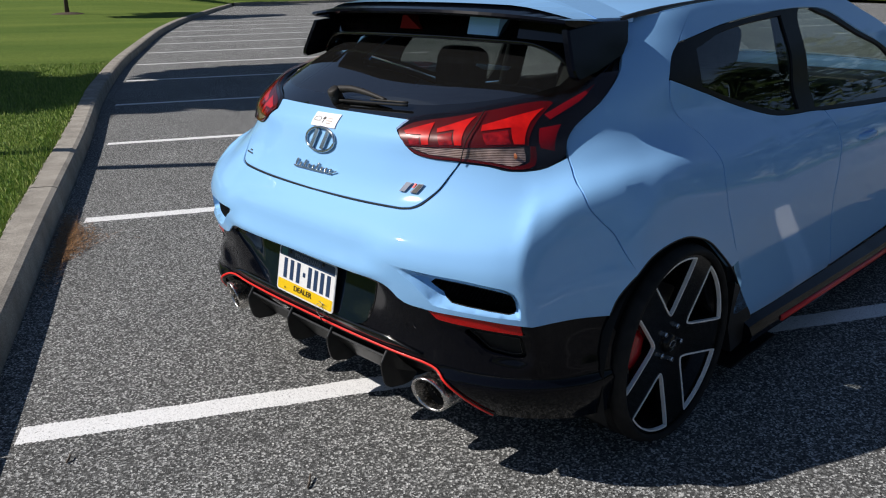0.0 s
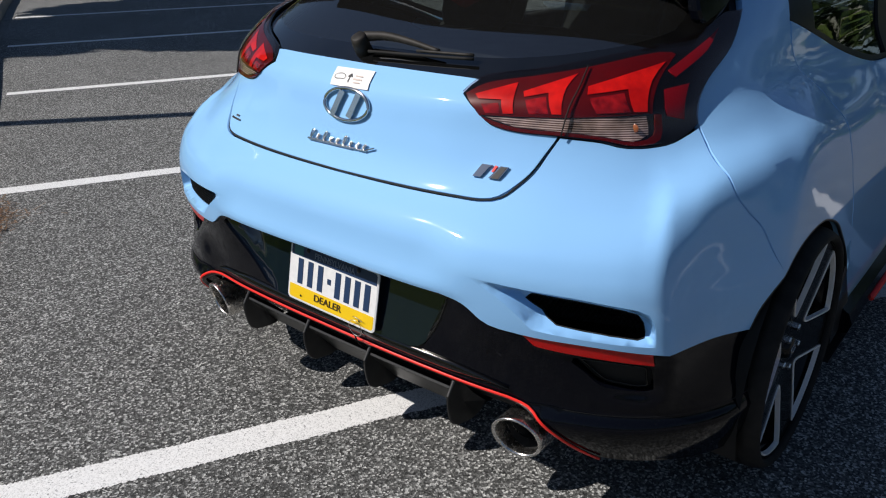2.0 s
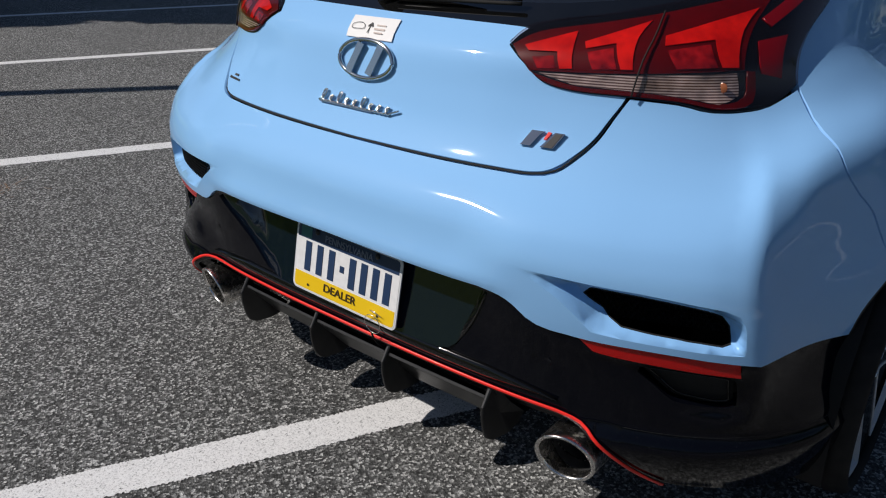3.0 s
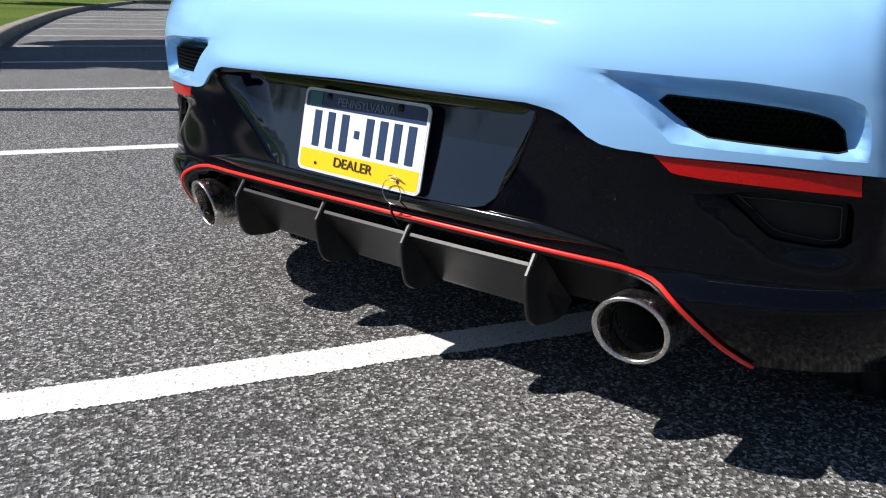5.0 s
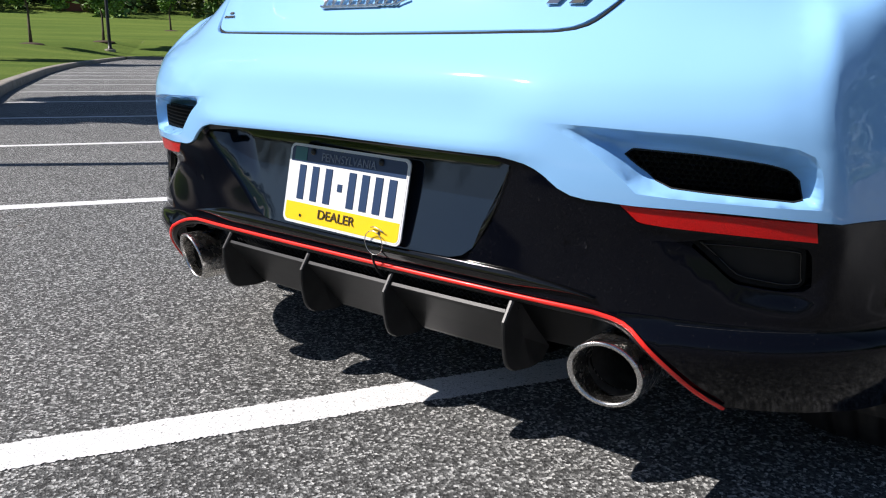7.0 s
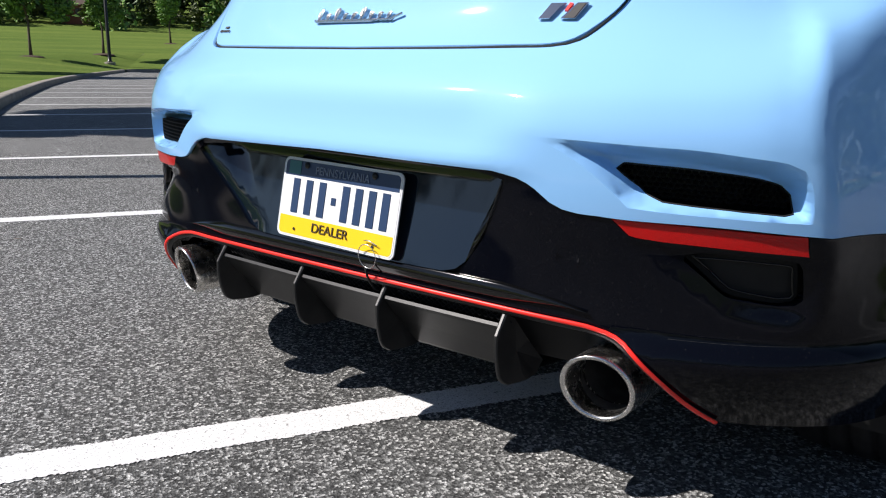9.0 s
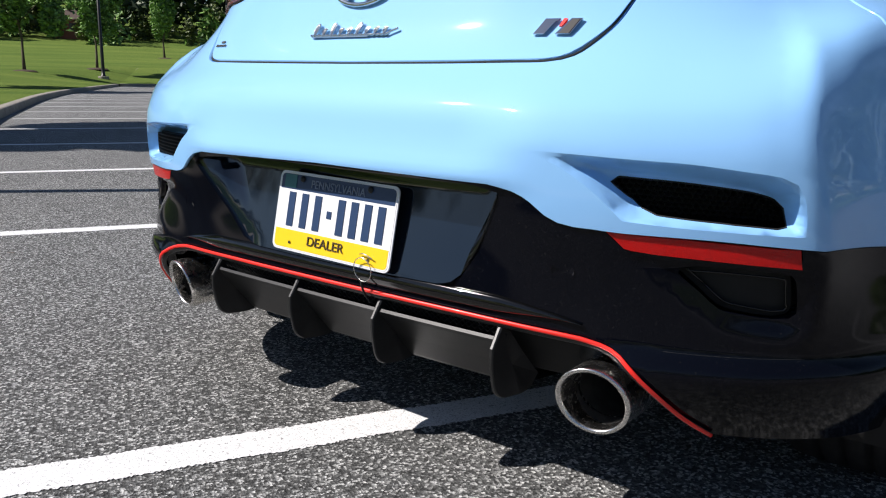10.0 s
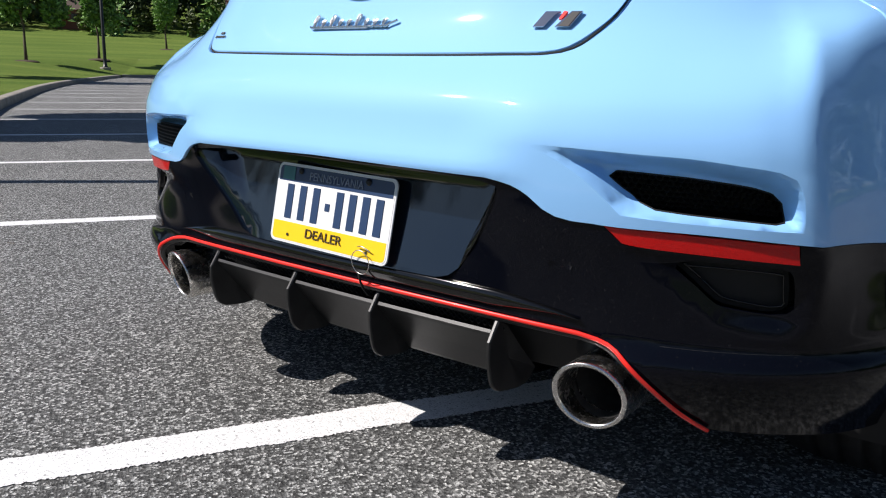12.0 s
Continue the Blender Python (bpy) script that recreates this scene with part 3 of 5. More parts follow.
_crest = table([(42, 0.752), (47.7, 0.785), (54.9, 0.82), (63, 0.830), (80, 0.835), (90, 0.820), (100, 0.812), (130, 0.80)])
_crest_h = table([(45, 0.0), (47, 0.006), (50, 0.014), (54, 0.026), (58, 0.033), (63, 0.039), (70, 0.039), (80, 0.033), (92, 0.020), (125, 0.0)])
_fold = table([(50, 0.90), (52.5, 0.912), (59.8, 0.939), (64.9, 0.949), (70, 0.951)])
_fold_h = table([(50, 0.0), (54, 0.003), (60, 0.006), (64, 0.005), (68, 0.0)])
_edge = table([(0.30, 49.2), (0.53, 48.6), (0.60, 47.9), (0.68, 47.2), (0.76, 47.4), (0.84, 47.9)])
_edge_w = table([(0.37, 0.0), (0.42, 0.5), (0.50, 1.0), (0.70, 1.0), (0.76, 0.95), (0.795, 0.6), (0.83, 0.0)])
_flat = np.polyfit([0, 4, 7, 10, 14, 18, 22], [0.018, -0.013, -0.027, -0.033, -0.028, -0.015, 0.0], 4)


def corner(u, z):
    """The bumper's upright corner edge, with the flatter side behind it."""
    a = abs(u)
    if not (35 < a < 84 and 0.37 < z < 0.83):
        return 0.0
    e = a - _edge(z)
    if e < 0:
        d = 0.018 * max(0.0, 1 + e / 12) ** 1.8
    else:
        d = float(np.polyval(_flat, e)) if e < 22 else 0.0
    return d * _edge_w(z)


def crease(u, z):
    """The corner edge, the haunch's crest over the wheel arch and the short fold behind the lamp."""
    a = abs(u)
    if a < 35:
        return 0.0
    d, e = z - _crest(a), z - _fold(a)
    k = max(0.0, math.hypot(d, 0.004) - 0.004)
    rise = _crest_h(a) * (1.0 if u > 0 else 0.75) * max(0.0, 1 - k / (0.13 if d > 0 else 0.17)) ** 1.25 if a > 46 else 0.0
    if 50 < a < 68:
        k = math.hypot(e, 0.012)
        rise += _fold_h(a) * math.exp(-k / (0.022 if e > 0 else 0.035))
    return rise + corner(u, z)


def scoop(u, z):
    a = abs(u)
    if u < 0:
        a = a + 3 if a < 28 else min((a + 9.2) / 1.2, 47.4) if a < 46 else a
    base = crease(u, z)
    if not (25 < a < 47.5 and 0.54 < z < 0.66):
        return base
    if not within(np.array([a * KU]), np.array([z]), SCOOP)[0]:
        return base
    d = [min(math.hypot(a * KU - p[0], z - p[1]) for p in line) for line in (_up, _out, _dn, _in)]
    return base - 0.052 * min(1.0, d[0] / 0.022) * min(1.0, d[1] / 0.010) * min(1.0, d[2] / 0.018) * min(1.0, d[3] / 0.019) * min(1.0, (a - 24) / 9)


def along(a, b, line=None):
    return [np.array((u * KU, (line or _crest)(u))) for u in np.arange(a, b, 0.7)]


SEAM = [(53, 0.867), (54.2, 0.834), (56.7, 0.801), (59.6, 0.773), (62.8, 0.735), (66, 0.68), (70.2, 0.613)]
GAP = [(12.7, 0.772), (21, 0.774), (25, 0.776), (27.4, 0.785), (29.4, 0.809), (31.9, 0.845), (35.2, 0.904)]
VENT = outline([(38.4, 0.608), (42.6, 0.602), (44.4, 0.598)], [(45.8, 0.592), (46.3, 0.580), (46.4, 0.562)], [(46.1, 0.554), (45.2, 0.552)], [(42, 0.554), (38, 0.557), (35.8, 0.5595)], [(34.5, 0.566), (33.0, 0.585), (31.9, 0.603)], [(32.5, 0.611)])


def strip(line, d):
    """Three lines side by side, to hold a crisp edge."""
    res = []
    for k in (-d, 0.0, d):
        run = []
        for i, p in enumerate(line):
            t = line[min(i + 1, len(line) - 1)] - line[max(i - 1, 0)]
            t = t / np.hypot(*t)
            run.append(p + k * np.array((-t[1], t[0])))
        res.append(run)
    return res


_edge_line = [np.array((_edge(z) * KU, z)) for z in np.arange(0.548, 0.765, 0.008)]
_lines = strip([np.array((u * KU, 0.662)) for u in np.arange(29, 46.5, 0.7)], 0.006) + strip(along(51.5, 54.0), 0.008) + [[p + np.array((0.007 * k, 0)) for p in _edge_line if k >= 0 or p[1] > 0.64] for k in (-2, -1, 0, 1, 2)]
bumper = patch("bumper_cover", both([(0, 0.771), *GAP], [(40, 0.897), (43.1, 0.887), (47.9, 0.889), (50.7, 0.902), (52.4, 0.912)], SEAM, [(66.6, 0.56), (64.8, 0.507)], *[r[::-1] for r in [[(52, 0.523), (57, 0.517), (64.8, 0.507)]]], [(41.7, 0.534), (33, 0.536), (31, 0.538), (29.2, 0.539), (27.9, 0.543)], [(26.8, 0.552), (25.5, 0.57), (23.9, 0.584), (21.6, 0.592)], [(12, 0.595), (0, 0.598)]),
               PAINT, car, [SCOOP, left(SCOOP)], rim=0.02, step=0.014, relief=crease, even=1.4, extra=_lines + [flip(l) for l in _lines], label="light blue painted rear bumper cover")
VENT_LEFT = [np.array((p[0], 0.612 - 0.74 * (0.612 - p[1]))) for p in left(VENT)]
for loop, hole in ((SCOOP, VENT), (left(SCOOP), VENT_LEFT)):
    patch("vent_scoop", loop, PAINT, bumper, [hole], rim=0.012, step=0.006, relief=scoop)
hatch = patch("tailgate_panel", shrink(both([(0, 0.997), (7.5, 0.998), (18, 0.998), (22.6, 0.997)], [(20.9, 0.972)], [(23.6, 0.944), (25.9, 0.917), (29.4, 0.907), (34.7, 0.905)], [(31.2, 0.846), (28.7, 0.813), (26.8, 0.792), (24.8, 0.784), (21, 0.782), (12.7, 0.780), (0, 0.778)]), -0.0018),
              PAINT, car, rim=0.02, step=0.018, label="light blue tailgate lower panel")

# black lower bumper, with the number plate's recess and the fog lamp pockets let in
_recess_right = [(0, 0.592), (12, 0.590), (20, 0.585), (22.4, 0.576), (19.6, 0.481), (17.6, 0.428), (15.5, 0.414), (6.2, 0.409), (0, 0.409)]
_recess_left = [(-6.4, 0.409), (-14.6, 0.411), (-16.4, 0.420), (-21.2, 0.500), (-24.3, 0.565), (-23.0, 0.577), (-12, 0.591)]
RECESS = outline(*[[p] for p in _recess_right[1:] + _recess_left + _recess_right[:1]])
PANEL = outline([(12, 0.590), (18.4, 0.587)], [(20.0, 0.580), (20.4, 0.568), (19.4, 0.520), (18.4, 0.468), (17.6, 0.432)], [(16.6, 0.418), (15.0, 0.411)], *[[p] for p in _recess_right[7:] + _recess_left + _recess_right[:1]])
BEVEL = outline([(22.3, 0.5765)], [(19.5, 0.481), (17.55, 0.430)], [(18.4, 0.468), (19.4, 0.520), (20.4, 0.568), (20.0, 0.580)], [(18.6, 0.586)])
FOG = outline([(37.6, 0.485), (45.6, 0.487), (46.7, 0.484), (47.0, 0.476), (47.3, 0.428), (46.8, 0.419), (45.5, 0.416), (42.5, 0.422), (40.8, 0.429), (39.2, 0.452)])
REFL = outline([(41.7, 0.531), (46.9, 0.527)], [(47.1, 0.498)], [(35.6, 0.505), (33.2, 0.510)], [(31.8, 0.535)])
RED_LINE = [(0, 0.370), (6.2, 0.370), (18, 0.369), (28, 0.3645), (30.4, 0.361), (32.3, 0.353), (33.8, 0.3375), (35.6, 0.3065), (38.2, 0.256), (40.4, 0.226)]


def fang(u, z):
    """The slope from the bumper's middle down to the lower ground round the fog pocket."""
    a = abs(u)
    if not (31 < a < 49 and 0.39 < z < 0.51):
        return 0.0
    d = (a - 31.5) * KU * 0.625 + (z - 0.505) * 0.784
    return -0.016 * min(1.0, max(0.0, d / 0.055)) * min(1.0, (0.51 - z) / 0.012) * min(1.0, (z - 0.39) / 0.02) * min(1.0, (49 - a) / 2.5)


_step = table([(30, 0.0), (35, 1.0), (58, 1.0), (66, 0.6), (70, 0.6)])


def low_relief(u, z):
    """The corner edge, and the step in the bumper's skirt."""
    a = abs(u)
    k = min(1.0, max(0.0, (0.359 - z) / 0.024))
    return fang(u, z) + corner(u, z) + (0.019 * k * k * (3 - 2 * k) * _step(a) * (1 - 0.6 * max(0.0, min(1.0, (0.33 - z) / 0.11))) if a > 30 else 0.0)


_skirt = [[np.array((u * KU, z)) for u in np.arange(36.5, 65, 0.8)] for z in (0.360, 0.347, 0.334)]
lower = patch("lower_bumper", both([(0, 0.5955), (12, 0.5925), (21.4, 0.5895)], [(23.7, 0.5815), (25.3, 0.568), (26.6, 0.55), (27.8, 0.5405)], [(29.2, 0.5365), (31, 0.5355), (33, 0.5335), (41.7, 0.5315), (47, 0.5265)], [(52, 0.5205), (57, 0.5145), (64.8, 0.5045)], [(66.5, 0.44), (68, 0.33), (66.5, 0.23)], [(63.7, 0.219), (57.7, 0.217), (52.4, 0.217), (45.9, 0.221), (40.6, 0.224)], RED_LINE[-2::-1]),
              LOWBLACK, car, [RECESS, FOG, flip(FOG), REFL, flip(REFL)], off=-0.004, rim=0.036, step=0.018, relief=low_relief, extra=_skirt + [flip(l) for l in _skirt], label="gloss black lower bumper dusted with road dirt")
# added dark inner shell, standing for the shade behind the panel gaps
patch("inner_shell", both([(0, 1.015), (24, 1.015)], [(45, 1.05), (53, 1.08)], [(60, 1.0)], [(68, 0.7)], [(62, 0.56)], [(60, 0.52), (0, 0.52)]), VOID, car, off=-0.13, rim=0.0, step=0.05)


def panel_lean(u, z):
    """The plate panel leans forward at its top, deep inside the bumper."""
    depth = _tail(z) + 0.008 - 0.27 * (z - 0.412)
    if u < 0:
        depth -= (depth + 0.010) * ramp01((-u - 12.6 - 50 * max(0.0, z - 0.42)) / 3.8)
    return depth


def bevel_lean(u, z):
    """From the panel's edge out to the bumper's skin."""
    inner, outer = 17.4 + 3.0 * ramp01((z - 0.43) / 0.14), 17.6 + 4.8 * ramp01((z - 0.43) / 0.14)
    k = min(1.0, max(0.0, (u - inner) / max(outer - inner, 0.3)))
    return panel_lean(u, z) * (1 - k) + (low_relief(u, z) - 0.004) * k


patch("plate_panel", PANEL, PIANO, car, off=0.0, rim=0.0, step=0.02, relief=panel_lean, label="glossy black number plate panel tinted with sky blue")
patch("panel_bevel", BEVEL, GLOSS, car, off=0.0, rim=0.0, step=0.008, relief=bevel_lean, label="gloss black bevel beside the plate panel")
ribbon("bevel_edge", on_line([(22.2, 0.572), (19.6, 0.486), (18.4, 0.455)]), 0.0016, 0.0016, GLOSS, car, off=-0.003, relief=low_relief)
for loop in (FOG, flip(FOG)):
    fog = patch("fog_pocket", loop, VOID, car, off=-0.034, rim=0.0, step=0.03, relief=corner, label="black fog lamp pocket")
    ribbon("pocket_rib", [(p[0] / KU, p[1]) for p in shrink(loop, 0.010) + shrink(loop, 0.010)[:1]], 0.0016, 0.0016, GLOSS, fog, off=-0.027, relief=corner)
pair("reflector", shrink(REFL, 0.0015), REFLECTOR, car, off=-0.004, rim=0.02, step=0.012, relief=corner, label="red reflector strip")

# vent grilles with a honeycomb of small cells
for s in (1, -1):
    loop, turn_u = (VENT, lambda a: a) if s > 0 else (VENT_LEFT, left_u)
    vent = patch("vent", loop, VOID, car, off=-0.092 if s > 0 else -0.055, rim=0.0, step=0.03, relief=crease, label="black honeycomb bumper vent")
    vs, fs = [], []
    for j in range(7):
        for i in range(26):
            u, z = 32 + 0.62 * i + (0.31 if j % 2 else 0), 0.560 + 0.0085 * j
            if not within(np.array([u * KU]), np.array([z]), shrink(VENT, -0.006))[0]:
                continue
            c = len(vs)
            for r, d in ((1.0, -0.058), (1.0, -0.070), (0.72, -0.070)) if s > 0 else ((1.0, -0.026), (1.0, -0.038), (0.72, -0.038)):
                for k in range(6):
                    g = math.pi / 3 * k + math.pi / 6
                    vs.append(on_hull(turn_u(u + 0.36 * r * math.cos(g)), z + 0.0056 * r * math.sin(g), d, crease))
            for q in range(2):
                for k in range(6):
                    a, b = c + q * 6 + k, c + q * 6 + (k + 1) % 6
                    fs.append((a, b, b + 6, a + 6))
    link_mesh("honeycomb", vs, fs, DARKTRIM, vent, smooth=False)
    ring = loop + [loop[0]]
    # Thin black line added to darken the vent's edge, not a separate rim.
    ribbon("vent_edge_line", [(p[0] / KU, p[1]) for p in ring], 0.0016, 0.002, VOID, vent, off=-0.001, relief=scoop)

# red stripe and the ledge over it
_red = on_line([(-u, z) for u, z in RED_LINE[:0:-1]] + RED_LINE)
ribbon("red_stripe", _red, 0.0039, 0.0025, RED, car, off=0.001, relief=low_relief, label="thin red accent stripe")
_ledge = [(12, 0.397), (21.6, 0.395), (27, 0.391), (29.8, 0.385)]
ribbon("ledge", on_line([(-u, z) for u, z in _ledge[::-1]] + [(0, 0.397)] + _ledge), lambda u: 0.015 * min(1.0, max(0.02, (29.9 - abs(u)) / 8)), 0.008, GLOSS, car, off=-0.004, label="gloss black ledge above the stripe")
ribbon("stripe_backing", on_line([(-u, z - 0.006) for u, z in RED_LINE[:0:-1]] + [(u, z - 0.006) for u, z in RED_LINE]), 0.0065, 0.005, DARKTRIM, car, off=-0.007, relief=low_relief)
for s in (1, -1):
    ribbon("skirt_joint", on_line([(s * 36.5, 0.3585), (s * 47.8, 0.3585), (s * 57.9, 0.3585), (s * 66, 0.360)]), 0.0016, 0.0012, VOID, car, off=-0.0045, relief=low_relief)

# diffuser: sloping panel, mesh strip, four fins
LIP_Z, LIP_Y = 0.336, 0.004
vs, fs = [], []
_prof = [(LIP_Y - 0.004, LIP_Z + 0.004), (LIP_Y - 0.007, LIP_Z - 0.001), (LIP_Y - 0.002, LIP_Z - 0.008), (0.040, 0.283), (0.076, 0.238), (0.084, 0.231), (0.11, 0.232), (0.35, 0.20)]
_xs = np.linspace(-0.37, 0.37, 33)
for x in _xs:
    for y, z in _prof:
        vs.append((x, y + 0.06 * abs(x) ** 2.2, z))
n = len(_prof)
fs = [(i * n + j, i * n + j + 1, (i + 1) * n + j + 1, (i + 1) * n + j) for i in range(len(_xs) - 1) for j in range(n - 1)]
diffuser = link_mesh("diffuser", vs, fs, DARKTRIM, car, "satin black diffuser with four fins", smooth=False)
# Added dark sheet that stands for the shade behind fins and mesh.
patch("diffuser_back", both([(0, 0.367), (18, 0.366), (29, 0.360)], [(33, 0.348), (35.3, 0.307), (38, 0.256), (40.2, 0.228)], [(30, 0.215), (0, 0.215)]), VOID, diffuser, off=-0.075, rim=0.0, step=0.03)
vs, fs = [], []
for k in range(-64, 64):
    for lean in (1, -1):
        x0 = k * 0.0125
        x1 = x0 + lean * 0.030
        if max(abs(x0), abs(x1)) > 0.385 or min(abs(abs(x0) - 0.11), abs(abs(x0) - 0.366)) < 0.006:
            continue
        a, b = Vector((x0, 0.014 + 0.06 * abs(x0) ** 2.2, 0.340)), Vector((x1, 0.010 + 0.06 * abs(x1) ** 2.2, 0.364))
        v, f = tube([a, b], 0.0014, 4)
        fs += [tuple(i + len(vs) for i in q) for q in f]
        vs += v
link_mesh("mesh_strip", vs, fs, DARKTRIM, diffuser, "black wire mesh strip", smooth=False)
FIN = bent([(0.006, 0.356), (-0.016, 0.324)], 0.01)[:-1] + bent([(-0.016, 0.324), (-0.016, 0.295), (-0.007, 0.254), (0.004, 0.238), (0.014, 0.2315)], 0.008)[:-1] + bent([(0.014, 0.2315), (0.055, 0.228), (0.10, 0.232)], 0.01)[:-1] + [np.array((0.11, 0.25)), np.array((0.06, 0.30)), np.array((0.025, 0.345))]
for x in (-0.366, -0.110, 0.110, 0.366):
    vs, fs, n = [], [], len(FIN)
    for side, t in ((-1, 1), (1, 1)):
        for y, z in FIN:
            w = 0.0040 + 0.010 * max(0.0, min(1.0, (y + 0.01) / 0.07)) ** 1.3
            vs.append((x + side * w, y + 0.06 * abs(x) ** 2.2, z))
    for side in (-1, 1):
        for y, z in FIN:
            cy, cz = 0.03, 0.285
            vs.append((x + side * 0.002, y + 0.06 * abs(x) ** 2.2 - (0.0025 if y < 0.05 else 0), z))
    for i in range(n):
        j = (i + 1) % n
        fs += [(i, j, 2 * n + j, 2 * n + i), (2 * n + i, 2 * n + j, 3 * n + j, 3 * n + i), (3 * n + i, 3 * n + j, n + j, n + i)]
    c1, c2 = len(vs), len(vs) + 1
    vs += [(x - 0.007, 0.035 + 0.06 * abs(x) ** 2.2, 0.285), (x + 0.007, 0.035 + 0.06 * abs(x) ** 2.2, 0.285)]
    for i in range(n):
        j = (i + 1) % n
        fs += [(c1, j, i), (c2, n + i, n + j)]
    link_mesh("fin", vs, fs, DARKTRIM, diffuser, smooth=False)

# exhaust tips, cut at a slant
for s in (1, -1):
    at = Vector((s * 0.532, 0.02, 0.269))
    vs, fs = [], []
    prof = [(0.0575, 0.26), (0.0575, 0.02), (0.0575, 0.004), (0.0567, 0.0), (0.0545, -0.0015), (0.0505, 0.0), (0.0495, 0.006), (0.0485, 0.05), (0.047, 0.06)]
    steps = 56
    for i in range(steps):
        a = 2 * math.pi * i / steps
        for r, h in prof:
            z = r * math.sin(a)
            vs.append(at + Vector((r * math.cos(a), h + (s * 0.20 * r * math.cos(a) - 0.24 * z) * (1 if h < 0.1 else 0), z)))
    n = len(prof)
    fs = [(i * n + j, i * n + j + 1, ((i + 1) % steps) * n + j + 1, ((i + 1) % steps) * n + j) for i in range(steps) for j in range(n - 1)]
    tip = link_mesh("exhaust_tip", vs, fs, STEEL, car, "round brushed steel exhaust tip")
    v, f = revolve([(0.0478, 0.04), (0.046, 0.16), (0.035, 0.17), (0.033, 0.3), (0.0, 0.3)], "y", 40)
    link_mesh("inner_pipe", [Vector(p) + at for p in v], f, SOOT, tip)
    v, f = tube([at + Vector((-s * 0.035, 0.07, 0.05)), at + Vector((-s * 0.05, 0.16, 0.055)), at + Vector((-s * 0.08, 0.3, 0.05))], 0.024, 14)
    link_mesh("silencer_pipe", v, f, SOOT, tip)

# number plate
PLATE = Matrix.Translation((0.0, -0.003, 0.491)) @ Matrix.Rotation(radians(-11.0), 4, "X") @ Matrix.Rotation(radians(90), 4, "X") @ Matrix.Rotation(radians(-1.0), 4, "Z")


def rounded_slab(w, h, depth, r, m, z0=0.0):
    """A slab with rounded corners in the plane of m."""
    bm = bmesh.new()
    ring = []
    for cx, cy, a0 in ((w / 2 - r, h / 2 - r, 0), (-w / 2 + r, h / 2 - r, 90), (-w / 2 + r, -h / 2 + r, 180), (w / 2 - r, -h / 2 + r, 270)):
        for k in range(7):
            a = radians(a0 + 15 * k)
            ring.append((cx + r * math.cos(a), cy + r * math.sin(a)))
    top = [bm.verts.new(m @ Vector((x, y, z0 + depth))) for x, y in ring]
    low = [bm.verts.new(m @ Vector((x, y, z0))) for x, y in ring]
    bm.faces.new(top), bm.faces.new(low[::-1])
    for i in range(len(ring)):
        j = (i + 1) % len(ring)
        bm.faces.new((top[i], low[i], low[j], top[j]))
    return bm


def flat_bm(points, m, z, depth=0.0008):
    bm = bmesh.new()
    top = [bm.verts.new(m @ Vector((x, y, z + depth))) for x, y in points]
    low = [bm.verts.new(m @ Vector((x, y, z))) for x, y in points]
    bm.faces.new(top), bm.faces.new(low[::-1])
    for i in range(len(points)):
        j = (i + 1) % len(points)
        bm.faces.new((top[i], low[i], low[j], top[j]))
    return bm


def rect(x0, y0, x1, y1, lean=0.0):
    return [(x0, y0), (x1, y0), (x1 + lean, y1), (x0 + lean, y1)]


plate = part("number_plate", rounded_slab(0.308, 0.153, 0.003, 0.013, PLATE), PLATEFRAME, car, "white navy and yellow dealer number plate")
part("plate_face", rounded_slab(0.301, 0.146, 0.0006, 0.0105, PLATE, 0.003), PLATEWHITE, plate)
part("navy_band", flat_bm([(-0.148, 0.042), (0.148, 0.042), (0.148, 0.064), (0.1455, 0.069), (0.140, 0.0712), (-0.140, 0.0712), (-0.1455, 0.069), (-0.148, 0.064)], PLATE, 0.0036, 0.0004), PLATENAVY, plate)
part("yellow_band", flat_bm([(-0.140, -0.0712), (0.140, -0.0712), (0.1455, -0.069), (0.148, -0.064), (0.148, -0.036), (-0.148, -0.036), (-0.148, -0.064), (-0.1455, -0.069)], PLATE, 0.0036, 0.0004), PLATEYELLOW, plate)
part("plate_sticker", flat_bm(rect(-0.138, 0.045, -0.105, 0.070), PLATE, 0.0042), Mat("teal_sticker", (0.03, 0.16, 0.17), 0.4), plate)
for x in (-0.112, -0.076, -0.040, 0.022, 0.055, 0.088, 0.121):
    part("character_bar", flat_bm(rect(x - 0.009, -0.029, x + 0.009, 0.037), PLATE, 0.0036, 0.0012), PLATENAVY, plate)
part("character_bar", flat_bm(rect(-0.014, -0.002, -0.002, 0.012), PLATE, 0.0036, 0.0012), PLATENAVY, plate)
writing("state_name", "PENNSYLVANIA", 0.0215, PLATE @ Matrix.Translation((0.006, 0.056, 0.0050)), Mat("pale_plate_print", (0.22, 0.26, 0.34), 0.4), plate, 0.92)
writing("plate_word", "DEALER", 0.0245, PLATE @ Matrix.Translation((-0.008, -0.0515, 0.0050)), Mat("brown_plate_print", (0.06, 0.035, 0.01), 0.5), plate, 1.14, 0.001)
for x, y in ((-0.088, 0.064), (0.088, 0.064), (-0.104, -0.060), (0.104, -0.060)):
    v, f = revolve([(0.0, 0.0035), (0.004, 0.003), (0.0062, 0.001), (0.0065, 0.0)] if y > 0 else [(0.0, 0.0002), (0.003, 0.0)], "z", 16)
    link_mesh("plate_screw", [PLATE @ (Vector(p) + Vector((x, y, 0.0055))) for p in v], f, DARKTRIM, plate)
